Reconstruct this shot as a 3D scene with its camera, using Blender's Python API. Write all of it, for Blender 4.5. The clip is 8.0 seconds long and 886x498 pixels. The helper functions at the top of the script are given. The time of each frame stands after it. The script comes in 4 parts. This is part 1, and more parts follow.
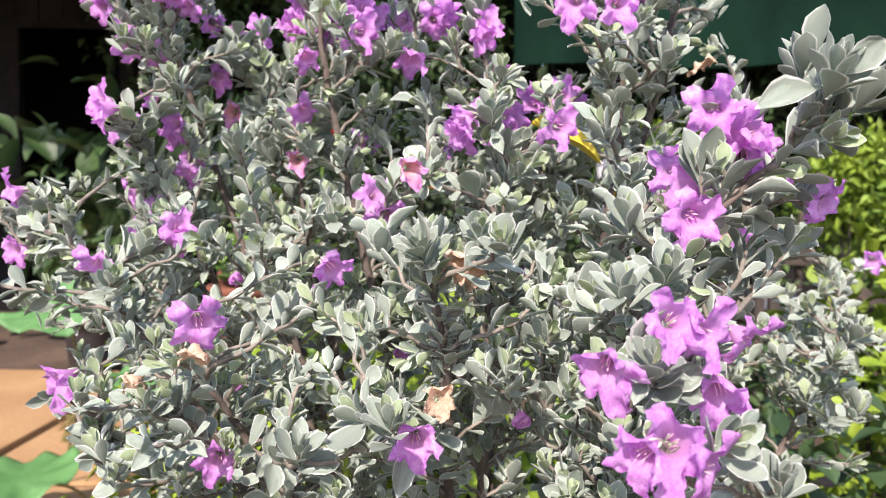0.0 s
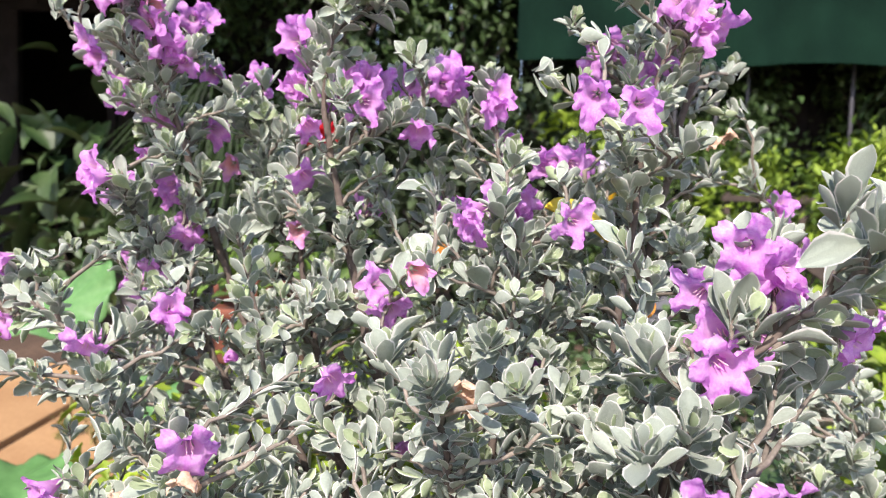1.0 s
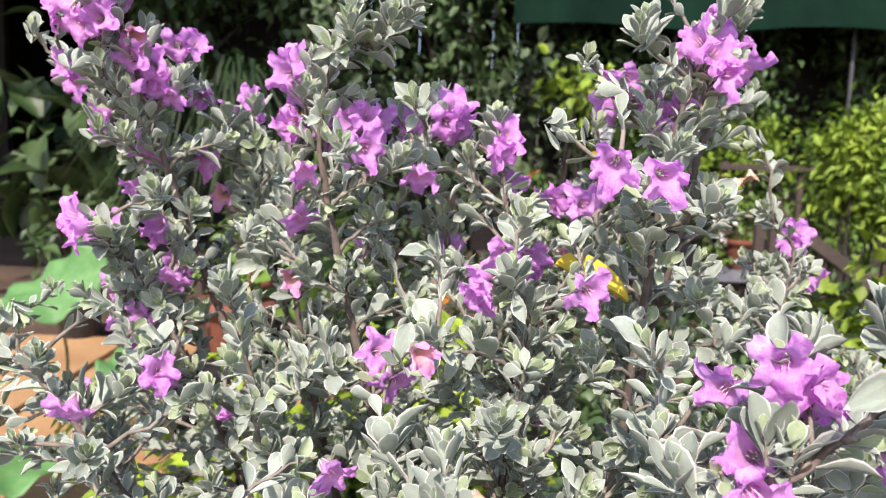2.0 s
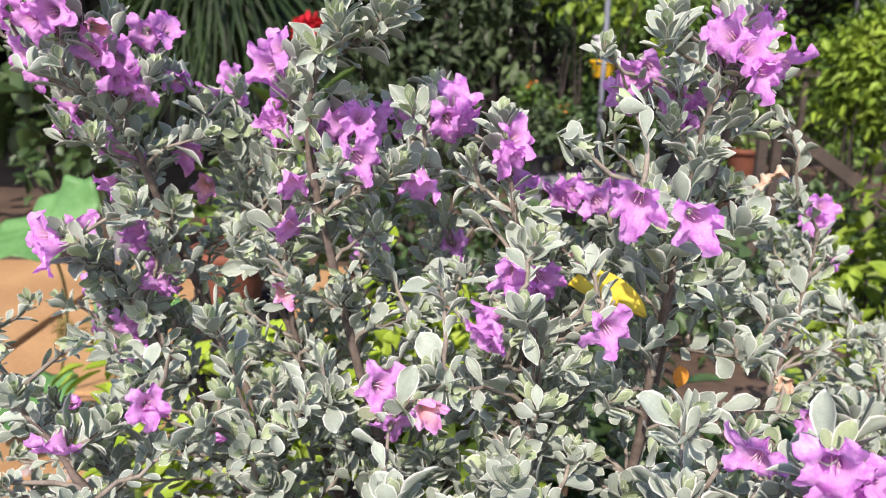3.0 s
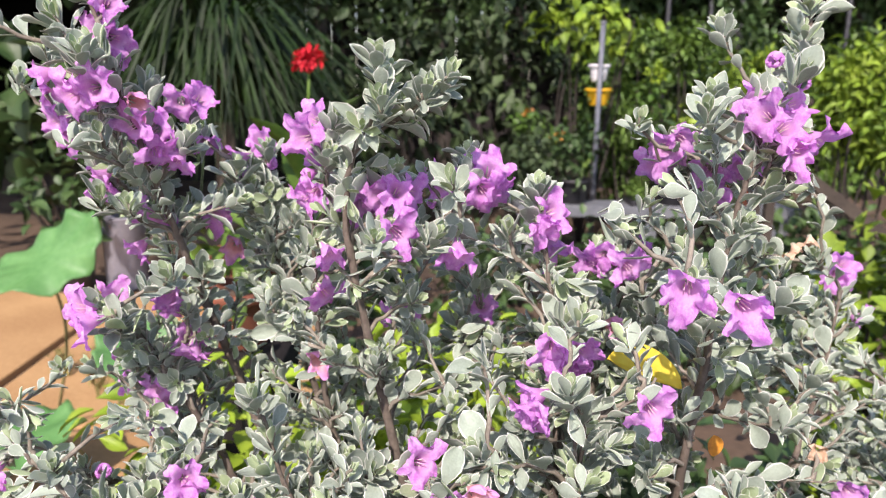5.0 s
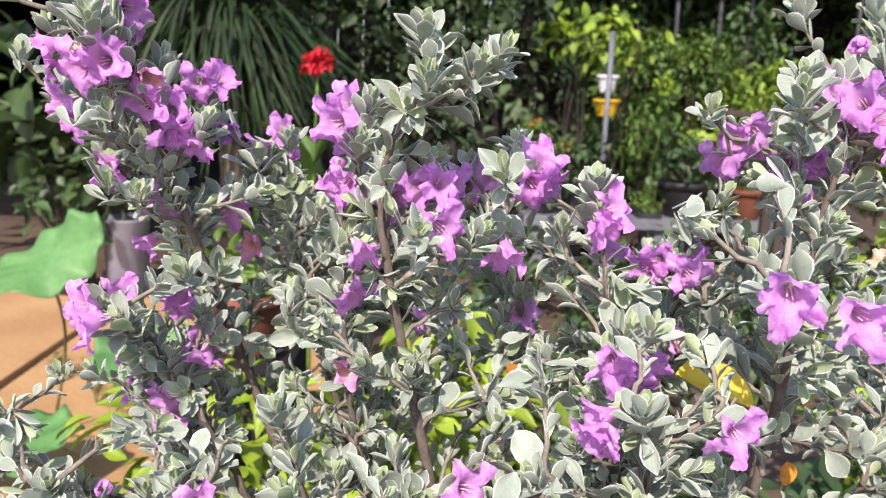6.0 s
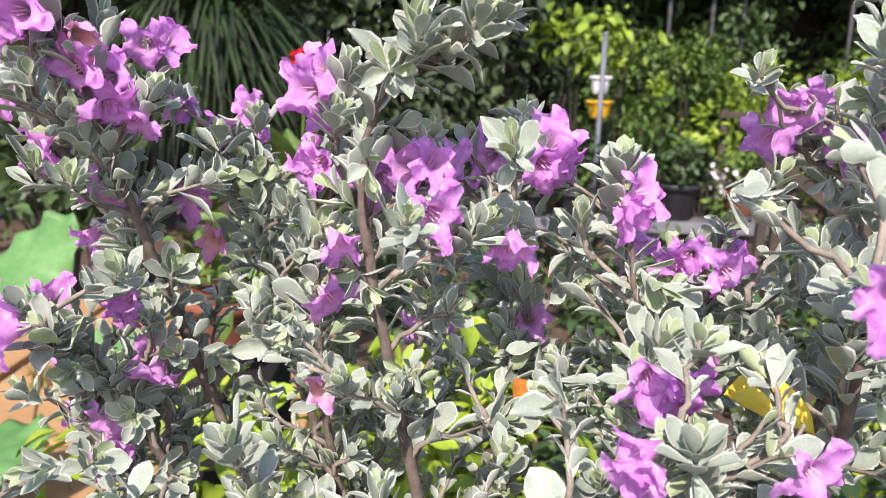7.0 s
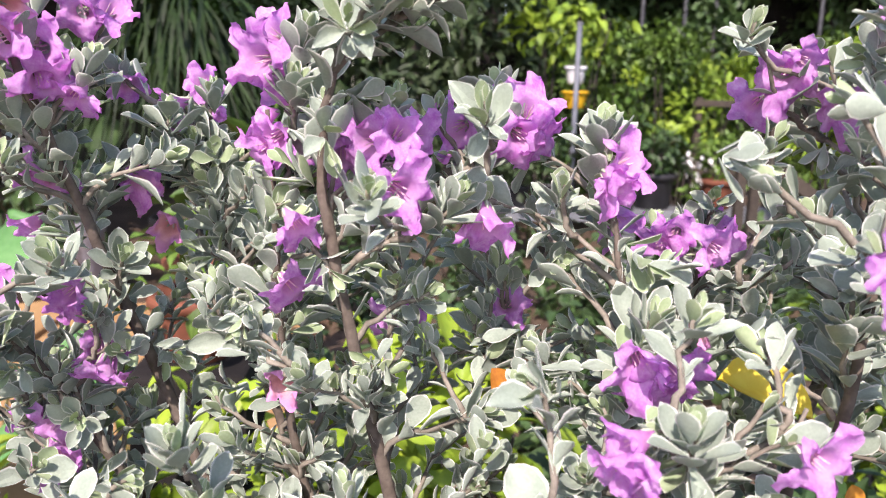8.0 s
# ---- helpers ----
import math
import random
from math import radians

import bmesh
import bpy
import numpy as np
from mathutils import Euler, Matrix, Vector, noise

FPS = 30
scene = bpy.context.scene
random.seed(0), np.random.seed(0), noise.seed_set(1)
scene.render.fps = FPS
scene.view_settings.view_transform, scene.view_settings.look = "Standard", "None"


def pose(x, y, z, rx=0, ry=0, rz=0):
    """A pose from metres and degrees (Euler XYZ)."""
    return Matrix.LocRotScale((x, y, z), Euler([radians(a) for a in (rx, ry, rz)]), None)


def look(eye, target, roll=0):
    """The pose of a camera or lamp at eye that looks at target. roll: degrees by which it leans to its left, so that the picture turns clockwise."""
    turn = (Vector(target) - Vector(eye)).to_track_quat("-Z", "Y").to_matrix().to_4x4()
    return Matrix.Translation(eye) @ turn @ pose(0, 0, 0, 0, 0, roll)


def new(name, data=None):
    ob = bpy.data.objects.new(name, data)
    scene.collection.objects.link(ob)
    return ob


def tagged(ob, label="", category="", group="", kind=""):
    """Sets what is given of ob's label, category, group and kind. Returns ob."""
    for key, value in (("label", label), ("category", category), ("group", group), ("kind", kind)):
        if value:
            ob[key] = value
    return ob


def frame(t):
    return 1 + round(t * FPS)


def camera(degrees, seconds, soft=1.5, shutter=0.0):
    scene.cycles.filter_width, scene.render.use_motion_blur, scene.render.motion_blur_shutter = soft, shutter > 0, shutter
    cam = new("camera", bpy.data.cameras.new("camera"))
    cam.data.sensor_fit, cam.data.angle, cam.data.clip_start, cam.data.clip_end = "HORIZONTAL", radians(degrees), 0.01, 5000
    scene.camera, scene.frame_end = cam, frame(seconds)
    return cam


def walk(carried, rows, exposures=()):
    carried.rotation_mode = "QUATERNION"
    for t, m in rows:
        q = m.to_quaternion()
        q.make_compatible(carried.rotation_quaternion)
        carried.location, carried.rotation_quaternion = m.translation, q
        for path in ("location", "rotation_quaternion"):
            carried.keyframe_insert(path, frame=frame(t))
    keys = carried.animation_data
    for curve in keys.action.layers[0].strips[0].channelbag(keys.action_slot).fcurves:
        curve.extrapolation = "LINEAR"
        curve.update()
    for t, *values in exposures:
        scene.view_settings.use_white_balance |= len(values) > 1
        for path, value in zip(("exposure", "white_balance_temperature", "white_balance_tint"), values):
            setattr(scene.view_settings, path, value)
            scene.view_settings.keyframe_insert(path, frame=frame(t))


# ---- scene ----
cam = camera(60.6, 8.0, soft=1.1)
cam.data.dof.use_dof, cam.data.dof.focus_distance, cam.data.dof.aperture_fstop = True, 0.41, 14.0
PATH = [
    (0, (0.012, 0.019, 1.064), (0.006, 2.016, 0.95), 0.8),
    (0.5, (0.006, 0.03, 1.099), (-0.005, 2.026, 0.96), 1.7),
    (1, (0.004, 0.051, 1.136), (0.004, 2.045, 0.989), 2.0),
    (1.5, (0.001, 0.068, 1.171), (0.011, 2.062, 1.017), 2.1),
    (1.7, (-0.002, 0.074, 1.182), (0.013, 2.067, 1.014), 2.1),
    (2.8, (-0.008, 0.141, 1.259), (0.013, 2.078, 0.764), 1.4),
    (3, (-0.01, 0.146, 1.269), (0.019, 2.083, 0.773), 1.0),
    (3.5, (-0.015, 0.149, 1.28), (0.019, 2.085, 0.78), 0.4),
    (4, (-0.016, 0.146, 1.291), (0.024, 2.084, 0.8), 0.3),
    (4.5, (-0.021, 0.146, 1.297), (0.024, 2.09, 0.829), 0.5),
    (5, (-0.04, 0.151, 1.302), (0.006, 2.102, 0.864), 1.0),
    (5.2, (-0.046, 0.161, 1.295), (0.002, 2.113, 0.865), 1.3),
    (6.3, (-0.069, 0.222, 1.279), (-0.026, 2.18, 0.874), 2.1),
    (6.5, (-0.069, 0.238, 1.274), (-0.023, 2.197, 0.873), 2.1),
    (7, (-0.066, 0.282, 1.26), (0.0, 2.24, 0.859), 2.0),
    (7.5, (-0.065, 0.302, 1.248), (0.029, 2.258, 0.841), 1.7),
    (8, (-0.06, 0.311, 1.247), (0.062, 2.263, 0.833), 1.2),
]
EXPOSURES = [(0.0, 0.87, 6650, 24.5), (1.5, 0.87, 6700, 25.5), (3.0, 0.70, 6750, 24.0), (5.0, 0.75, 6750, 23.5), (8.0, 0.93, 6700, 26.0)]
walk(cam, [(t, look(eye, target, roll)) for t, eye, target, roll in PATH], EXPOSURES)

# ---------------------------------------------------------------- light
SUN_WAY = Vector((-0.20, -0.69, 0.69)).normalized()     # towards the sun: high, behind and left of the camera
world = bpy.data.worlds.new("sky")
world.use_nodes = True
scene.world = world
sky = world.node_tree.nodes.new("ShaderNodeTexSky")
sky.sky_type = "NISHITA"
sky.sun_disc = False
sky.sun_elevation = math.asin(SUN_WAY.z)
sky.sun_rotation = math.atan2(SUN_WAY.x, SUN_WAY.y)
world.node_tree.links.new(sky.outputs[0], world.node_tree.nodes["Background"].inputs[0])
world.node_tree.nodes["Background"].inputs[1].default_value = 0.15
sun = new("sun", bpy.data.lights.new("sun", "SUN"))
sun.data.energy, sun.data.angle, sun.data.color = 3.8, radians(0.53), (1.0, 0.95, 0.87)
sun.matrix_world = look(SUN_WAY * 20, (0, 0, 0))

rng = random.Random(7)


# ---------------------------------------------------------------- materials
def material(name, dark, light, scale=8.0, rough=0.75, bump=0.15, translucent=0.0, vary=0.25, fine=6.0, metal=0.0, sheen=0.0, gloss=0.5):
    """Two tones mixed by noise at two scales, a value that varies from piece to piece, and fine relief."""
    m = bpy.data.materials.new(name)
    m.use_nodes = True
    nt = m.node_tree
    n, link = nt.nodes, nt.links
    bsdf = n["Principled BSDF"]
    co = n.new("ShaderNodeTexCoord")
    big, small = n.new("ShaderNodeTexNoise"), n.new("ShaderNodeTexNoise")
    big.inputs["Scale"].default_value, small.inputs["Scale"].default_value = scale, scale * fine
    big.inputs["Detail"].default_value, small.inputs["Detail"].default_value = 4, 3
    mix = n.new("ShaderNodeMath")
    mix.operation = "MULTIPLY_ADD"
    ramp = n.new("ShaderNodeValToRGB")
    ramp.color_ramp.elements[0].position, ramp.color_ramp.elements[1].position = 0.38, 0.66
    ramp.color_ramp.elements[0].color, ramp.color_ramp.elements[1].color = (*dark, 1), (*light, 1)
    for tex in (big, small):
        link.new(co.outputs["Object"], tex.inputs["Vector"])
    half = n.new("ShaderNodeMath")
    half.operation = "MULTIPLY"
    half.inputs[1].default_value = 0.65
    link.new(big.outputs["Fac"], half.inputs[0])
    link.new(small.outputs["Fac"], mix.inputs[0])
    mix.inputs[1].default_value = 0.35
    link.new(half.outputs[0], mix.inputs[2])
    link.new(mix.outputs[0], ramp.inputs["Fac"])
    geo, info = n.new("ShaderNodeNewGeometry"), n.new("ShaderNodeObjectInfo")
    add, frac, span = n.new("ShaderNodeMath"), n.new("ShaderNodeMath"), n.new("ShaderNodeMapRange")
    frac.operation = "FRACT"
    link.new(geo.outputs["Random Per Island"], add.inputs[0])
    link.new(info.outputs["Random"], add.inputs[1])
    link.new(add.outputs[0], frac.inputs[0])
    link.new(frac.outputs[0], span.inputs["Value"])
    span.inputs["To Min"].default_value, span.inputs["To Max"].default_value = 1 - vary, 1 + vary
    hsv = n.new("ShaderNodeHueSaturation")
    link.new(ramp.outputs["Color"], hsv.inputs["Color"])
    link.new(span.outputs["Result"], hsv.inputs["Value"])
    link.new(hsv.outputs["Color"], bsdf.inputs["Base Color"])
    bsdf.inputs["Roughness"].default_value, bsdf.inputs["Metallic"].default_value = rough, metal
    bsdf.inputs["Specular IOR Level"].default_value = gloss
    bsdf.inputs["Sheen Weight"].default_value = sheen
    if bump:
        b = n.new("ShaderNodeBump")
        b.inputs["Strength"].default_value, b.inputs["Distance"].default_value = bump, 0.25 / (scale * fine)
        link.new(small.outputs["Fac"], b.inputs["Height"])
        link.new(b.outputs[0], bsdf.inputs["Normal"])
    if translucent:
        t, s = n.new("ShaderNodeBsdfTranslucent"), n.new("ShaderNodeMixShader")
        deep = n.new("ShaderNodeGamma")                            # light that comes through is deeper in colour
        deep.inputs["Gamma"].default_value = 1.3 if translucent > 0.4 else 1.1
        link.new(hsv.outputs["Color"], deep.inputs["Color"])
        link.new(deep.outputs["Color"], t.inputs["Color"])
        s.inputs[0].default_value = translucent
        link.new(bsdf.outputs[0], s.inputs[1])
        link.new(t.outputs[0], s.inputs[2])
        link.new(s.outputs[0], n["Material Output"].inputs[0])
    return m


def shade_by(m, attribute, stops, blend="MIX"):
    """Tints a material's colour by a mesh attribute (0 to 1): stops are (place, colour, amount)."""
    nt = m.node_tree
    n, link = nt.nodes, nt.links
    a, tone, amount, mix = n.new("ShaderNodeAttribute"), n.new("ShaderNodeValToRGB"), n.new("ShaderNodeValToRGB"), n.new("ShaderNodeMix")
    a.attribute_name = attribute
    for ramp, pick in ((tone, lambda s: s[1]), (amount, lambda s: (s[2],) * 3)):
        e = ramp.color_ramp.elements
        while len(e) < len(stops):
            e.new(0.5)
        for el, s in zip(e, stops):
            el.position, el.color = s[0], (*pick(s), 1)
        link.new(a.outputs["Fac"], ramp.inputs["Fac"])
    mix.data_type, mix.blend_type = "RGBA", blend
    hsv = next(x for x in n if x.bl_idname == "ShaderNodeHueSaturation")
    targets = [l.to_socket for l in hsv.outputs[0].links]
    link.new(amount.outputs["Color"], mix.inputs[0])
    link.new(hsv.outputs[0], mix.inputs[6])
    link.new(tone.outputs["Color"], mix.inputs[7])
    for s in targets:
        link.new(mix.outputs[2], s)
    return m


# pale rim: the felted edge, and the light it catches, painted in the colour
LEAF = shade_by(material("silver_leaf", (0.345, 0.415, 0.33), (0.465, 0.545, 0.445), 90, 0.9, 0.6, 0.32, 0.13, 9, sheen=0.05, gloss=0.3),
                "rim", [(0.0, (0.80, 0.82, 0.75), 1.0), (0.45, (0.78, 0.80, 0.73), 0.9), (0.85, (0.74, 0.77, 0.70), 0.0), (1.0, (0.40, 0.45, 0.38), 0.0)])
YOUNG = shade_by(material("young_leaf", (0.38, 0.49, 0.28), (0.52, 0.62, 0.38), 90, 0.9, 0.3, 0.36, 0.10, 9, sheen=0.05, gloss=0.3),
                 "rim", [(0.0, (0.83, 0.87, 0.74), 1.0), (0.45, (0.83, 0.87, 0.74), 0.9), (0.85, (0.80, 0.82, 0.74), 0.0), (1.0, (0.42, 0.50, 0.34), 0.0)])
# the noise tones also imitate shadow and light passing through inside the flower
PETAL = shade_by(material("petal", (0.74, 0.25, 0.76), (0.95, 0.62, 0.95), 150, 0.65, 0.8, 0.50, 0.14, 5),
                 "depth", [(0.0, (0.62, 0.22, 0.56), 0.6), (0.40, (0.80, 0.44, 0.72), 0.7), (0.56, (0.76, 0.36, 0.76), 0.3), (0.78, (0.66, 0.20, 0.72), 0.0), (1.0, (0.78, 0.34, 0.84), 0.25)])
FADED = shade_by(material("faded_petal", (0.66, 0.24, 0.50), (0.86, 0.50, 0.70), 150, 0.75, 0.3, 0.3, 0.15, 6),
                 "depth", [(0.0, (0.65, 0.25, 0.12), 0.7), (0.5, (0.80, 0.42, 0.28), 0.6), (1.0, (0.78, 0.34, 0.76), 0.6)])
DRY = material("dry_petal", (0.56, 0.35, 0.22), (0.78, 0.58, 0.42), 120, 0.9, 0.5, 0.15, 0.2)
STAMEN = material("stamen", (0.70, 0.42, 0.50), (0.84, 0.64, 0.66), 300, 0.8, 0.1)
CALYX = material("calyx", (0.36, 0.40, 0.30), (0.48, 0.50, 0.40), 200, 0.9, 0.3)
BARK = material("grey_bark", (0.075, 0.058, 0.045), (0.17, 0.138, 0.108), 60, 0.9, 0.6, 0, 0.15, 5)
YARDWOOD = material("dark_bark", (0.022, 0.018, 0.014), (0.055, 0.045, 0.035), 30, 0.9, 0.5, 0, 0.15, 5)
TWIG = material("felted_twig", (0.15, 0.13, 0.10), (0.29, 0.26, 0.205), 90, 0.9, 0.4, 0, 0.15, 5)
YELLOW = material("yellow_leaf", (0.82, 0.63, 0.05), (0.92, 0.80, 0.12), 25, 0.55, 0.15, 0.25, 0.05)
ORANGE = material("orange_leaf", (0.50, 0.18, 0.03), (0.75, 0.34, 0.04), 60, 0.6, 0.2, 0.25, 0.1)
LOTUS = material("lotus_leaf", (0.085, 0.24, 0.065), (0.145, 0.33, 0.105), 9, 0.55, 0.15, 0.22, 0.08)
LOTUS_STEM = material("lotus_stem", (0.14, 0.12, 0.05), (0.24, 0.22, 0.08), 30, 0.7, 0.2)
GREEN = material("garden_leaf", (0.055, 0.125, 0.018), (0.15, 0.26, 0.04), 2.2, 0.5, 0.1, 0.28, 0.4)
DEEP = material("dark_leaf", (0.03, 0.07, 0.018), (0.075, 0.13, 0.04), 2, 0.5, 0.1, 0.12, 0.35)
GREYLEAF = material("glossy_grey_green_leaf", (0.015, 0.034, 0.010), (0.062, 0.098, 0.036), 1.3, 0.65, 0.1, 0.12, 0.5)
LIME = material("lime_leaf", (0.22, 0.36, 0.02), (0.40, 0.53, 0.05), 9, 0.5, 0.1, 0.35, 0.25)
YGREEN = material("yellow_green_leaf", (0.13, 0.25, 0.018), (0.33, 0.45, 0.045), 3, 0.55, 0.1, 0.30, 0.3)
# greens taken near black so the sunlit clump looks shaded
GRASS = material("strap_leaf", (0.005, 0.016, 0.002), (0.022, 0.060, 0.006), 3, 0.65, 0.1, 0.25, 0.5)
RED = material("red_petal", (0.55, 0.01, 0.02), (0.80, 0.03, 0.05), 40, 0.6, 0.1, 0.25, 0.15)
WHITE = material("white_petal", (0.70, 0.70, 0.66), (0.82, 0.82, 0.80), 40, 0.6, 0.1, 0.2, 0.05)
SOIL = material("brown_soil", (0.052, 0.033, 0.02), (0.125, 0.082, 0.05), 1.6, 0.95, 0.6, 0, 0.05, 14)
SLAB = material("terracotta_paving", (0.33, 0.185, 0.075), (0.46, 0.285, 0.125), 1.9, 0.85, 0.25, 0, 0.07, 30)
JOINT = material("earth_joint", (0.07, 0.04, 0.025), (0.14, 0.085, 0.05), 12, 0.95, 0.5)
TERRACOTTA = material("terracotta_pot", (0.13, 0.042, 0.022), (0.22, 0.070, 0.034), 7, 0.8, 0.2, 0, 0.08, 12)
BLACKPOT = material("black_plastic", (0.012, 0.012, 0.014), (0.03, 0.03, 0.034), 9, 0.5, 0.1, 0, 0.1)
GREYPOT = material("grey_pot", (0.20, 0.20, 0.235), (0.30, 0.30, 0.34), 7, 0.7, 0.15, 0, 0.08)
WHITEPOT = material("white_plastic", (0.68, 0.68, 0.70), (0.80, 0.80, 0.80), 8, 0.45, 0.05, 0, 0.05)
YELLOWPOT = material("yellow_plastic", (0.62, 0.33, 0.01), (0.75, 0.44, 0.02), 8, 0.45, 0.05, 0, 0.05)
STEEL = material("galvanised_steel", (0.05, 0.053, 0.058), (0.085, 0.088, 0.094), 18, 0.6, 0.1, 0, 0.05, metal=0.3)
PAINTED = material("grey_painted_pole", (0.10, 0.11, 0.13), (0.15, 0.165, 0.19), 18, 0.5, 0.1, 0, 0.05)
PLANK = material("weathered_plank", (0.035, 0.027, 0.02), (0.08, 0.062, 0.044), 5, 0.9, 0.4, 0, 0.1, 12)
SLATE = material("grey_board", (0.11, 0.12, 0.13), (0.18, 0.19, 0.20), 4, 0.8, 0.2, 0, 0.05)
# very dark green: the shade the cloth hangs in is put into its colour
NET = material("green_shade_net", (0.002, 0.013, 0.008), (0.006, 0.030, 0.017), 1.2, 0.9, 0.3, 0.1, 0.05, 60, gloss=0.1)
# near-black wood: the shade at the back of the yard is in the colour
SHADEWOOD = material("shade_dark_board", (0.010, 0.009, 0.008), (0.022, 0.019, 0.018), 4, 0.85, 0.3, 0, 0.15, gloss=0.2)
DRYGRASS = material("dry_weed", (0.20, 0.17, 0.05), (0.34, 0.30, 0.10), 12, 0.8, 0.2, 0.2, 0.3)
PEBBLE = material("pebble", (0.26, 0.20, 0.18), (0.52, 0.44, 0.40), 40, 0.85, 0.2, 0, 0.3)


# ---------------------------------------------------------------- mesh helpers
def thing(name, place, label, category, group="", kind=""):
    ob = new(name)
    ob.empty_display_size = 0.1
    ob.location = place
    return tagged(ob, label, category, group, kind)


def hang(ob, parent):
    """Parents ob, which is built in world metres, under parent."""
    ob.parent = parent
    if parent.type == "EMPTY":
        ob.matrix_parent_inverse = Matrix.Translation(-parent.location)
    return ob


def mesh_from(name, verts, faces, mat, smooth=True, **attributes):
    me = bpy.data.meshes.new(name)
    me.from_pydata([tuple(v) for v in verts], [], faces)
    me.materials.append(mat)
    if smooth:
        me.polygons.foreach_set("use_smooth", [True] * len(me.polygons))
    for key, values in attributes.items():
        me.attributes.new(key, "FLOAT", "POINT").data.foreach_set("value", np.asarray(values, dtype=np.float32))
    me.update()
    return me


def part(name, bm, mat, parent, label="", smooth=False):
    """Links a bmesh, in world metres, as one mesh object under parent."""
    me = bpy.data.meshes.new(name)
    bmesh.ops.recalc_face_normals(bm, faces=bm.faces)
    bm.to_mesh(me)
    bm.free()
    me.materials.append(mat)
    if smooth:
        me.polygons.foreach_set("use_smooth", [True] * len(me.polygons))
    ob = new(name, me)
    if label:
        tagged(ob, label)
    return hang(ob, parent) if parent else ob


def box_bm(lo, hi, bevel=0.004, bm=None, turn=None):
    out = bmesh.new()
    bmesh.ops.create_cube(out, size=1.0)
    lo, hi = Vector(lo), Vector(hi)
    for v in out.verts:
        v.co = Vector([(lo[i] + hi[i]) / 2 + v.co[i] * (hi[i] - lo[i]) for i in range(3)])
    if bevel:
        bmesh.ops.bevel(out, geom=list(out.edges), offset=bevel, segments=2, affect="EDGES", profile=0.6)
    if turn:
        bmesh.ops.transform(out, matrix=turn, verts=out.verts)
    return out


def lathe_bm(profile, centre, seg=40, wobble=0.0):
    """Turns (radius, height) pairs about an upright axis at centre."""
    bm = bmesh.new()
    rows = []
    for r, z in profile:
        if r < 1e-5:
            rows.append([bm.verts.new((centre[0], centre[1], centre[2] + z))])
        else:
            rows.append([bm.verts.new((centre[0] + r * math.cos(a) * (1 + wobble * math.sin(3 * a)), centre[1] + r * math.sin(a), centre[2] + z))
                         for a in [2 * math.pi * i / seg for i in range(seg)]])
    for a, b in zip(rows[:-1], rows[1:]):
        for i in range(seg):
            j = (i + 1) % seg
            if len(a) == 1 and len(b) > 1:
                bm.faces.new((a[0], b[i], b[j]))
            elif len(b) == 1 and len(a) > 1:
                bm.faces.new((a[i], a[j], b[0]))
            elif len(a) > 1:
                bm.faces.new((a[i], a[j], b[j], b[i]))
    return bm


def curve_points(points, n):
    """n places along a smooth curve through points."""
    p = [np.array(q, dtype=float) for q in points]
    p = [2 * p[0] - p[1]] + p + [2 * p[-1] - p[-2]]
    out = []
    spans = len(p) - 3
    for k in range(n):
        s = k / (n - 1) * spans
        i = min(int(s), spans - 1)
        t = s - i
        a, b, c, d = p[i:i + 4]
        out.append(0.5 * (2 * b + (c - a) * t + (2 * a - 5 * b + 4 * c - d) * t * t + (3 * b - a - 3 * c + d) * t ** 3))
    return np.array(out)


def tube(path, radii, sides=6, knots=0.0):
    """Vertices and faces of a tapering tube along path."""
    verts, faces = [], []
    n = len(path)
    side = np.array([0.31, 0.87, 0.11])
    for i in range(n):
        way = path[min(i + 1, n - 1)] - path[max(i - 1, 0)]
        way = way / (np.linalg.norm(way) + 1e-12)
        side = side - way * (side @ way)
        side = side / (np.linalg.norm(side) + 1e-12)
        up = np.cross(way, side)
        r = radii[i] * (1 + knots * math.sin(i * 2.3) * math.cos(i * 1.1))
        for k in range(sides):
            a = 2 * math.pi * k / sides
            verts.append(path[i] + r * (math.cos(a) * side + math.sin(a) * up))
    for i in range(n - 1):
        for k in range(sides):
            m = (k + 1) % sides
            faces.append((i * sides + k, i * sides + m, (i + 1) * sides + m, (i + 1) * sides + k))
    faces.append(tuple(range(sides))[::-1])
    faces.append(tuple((n - 1) * sides + k for k in range(sides)))
    return verts, faces


def tube_part(name, path, radii, mat, parent, sides=6, knots=0.0, label=""):
    v, f = tube(np.asarray(path), radii, sides, knots)
    ob = new(name, mesh_from(name, v, f, mat))
    if label:
        tagged(ob, label)
    return hang(ob, parent)


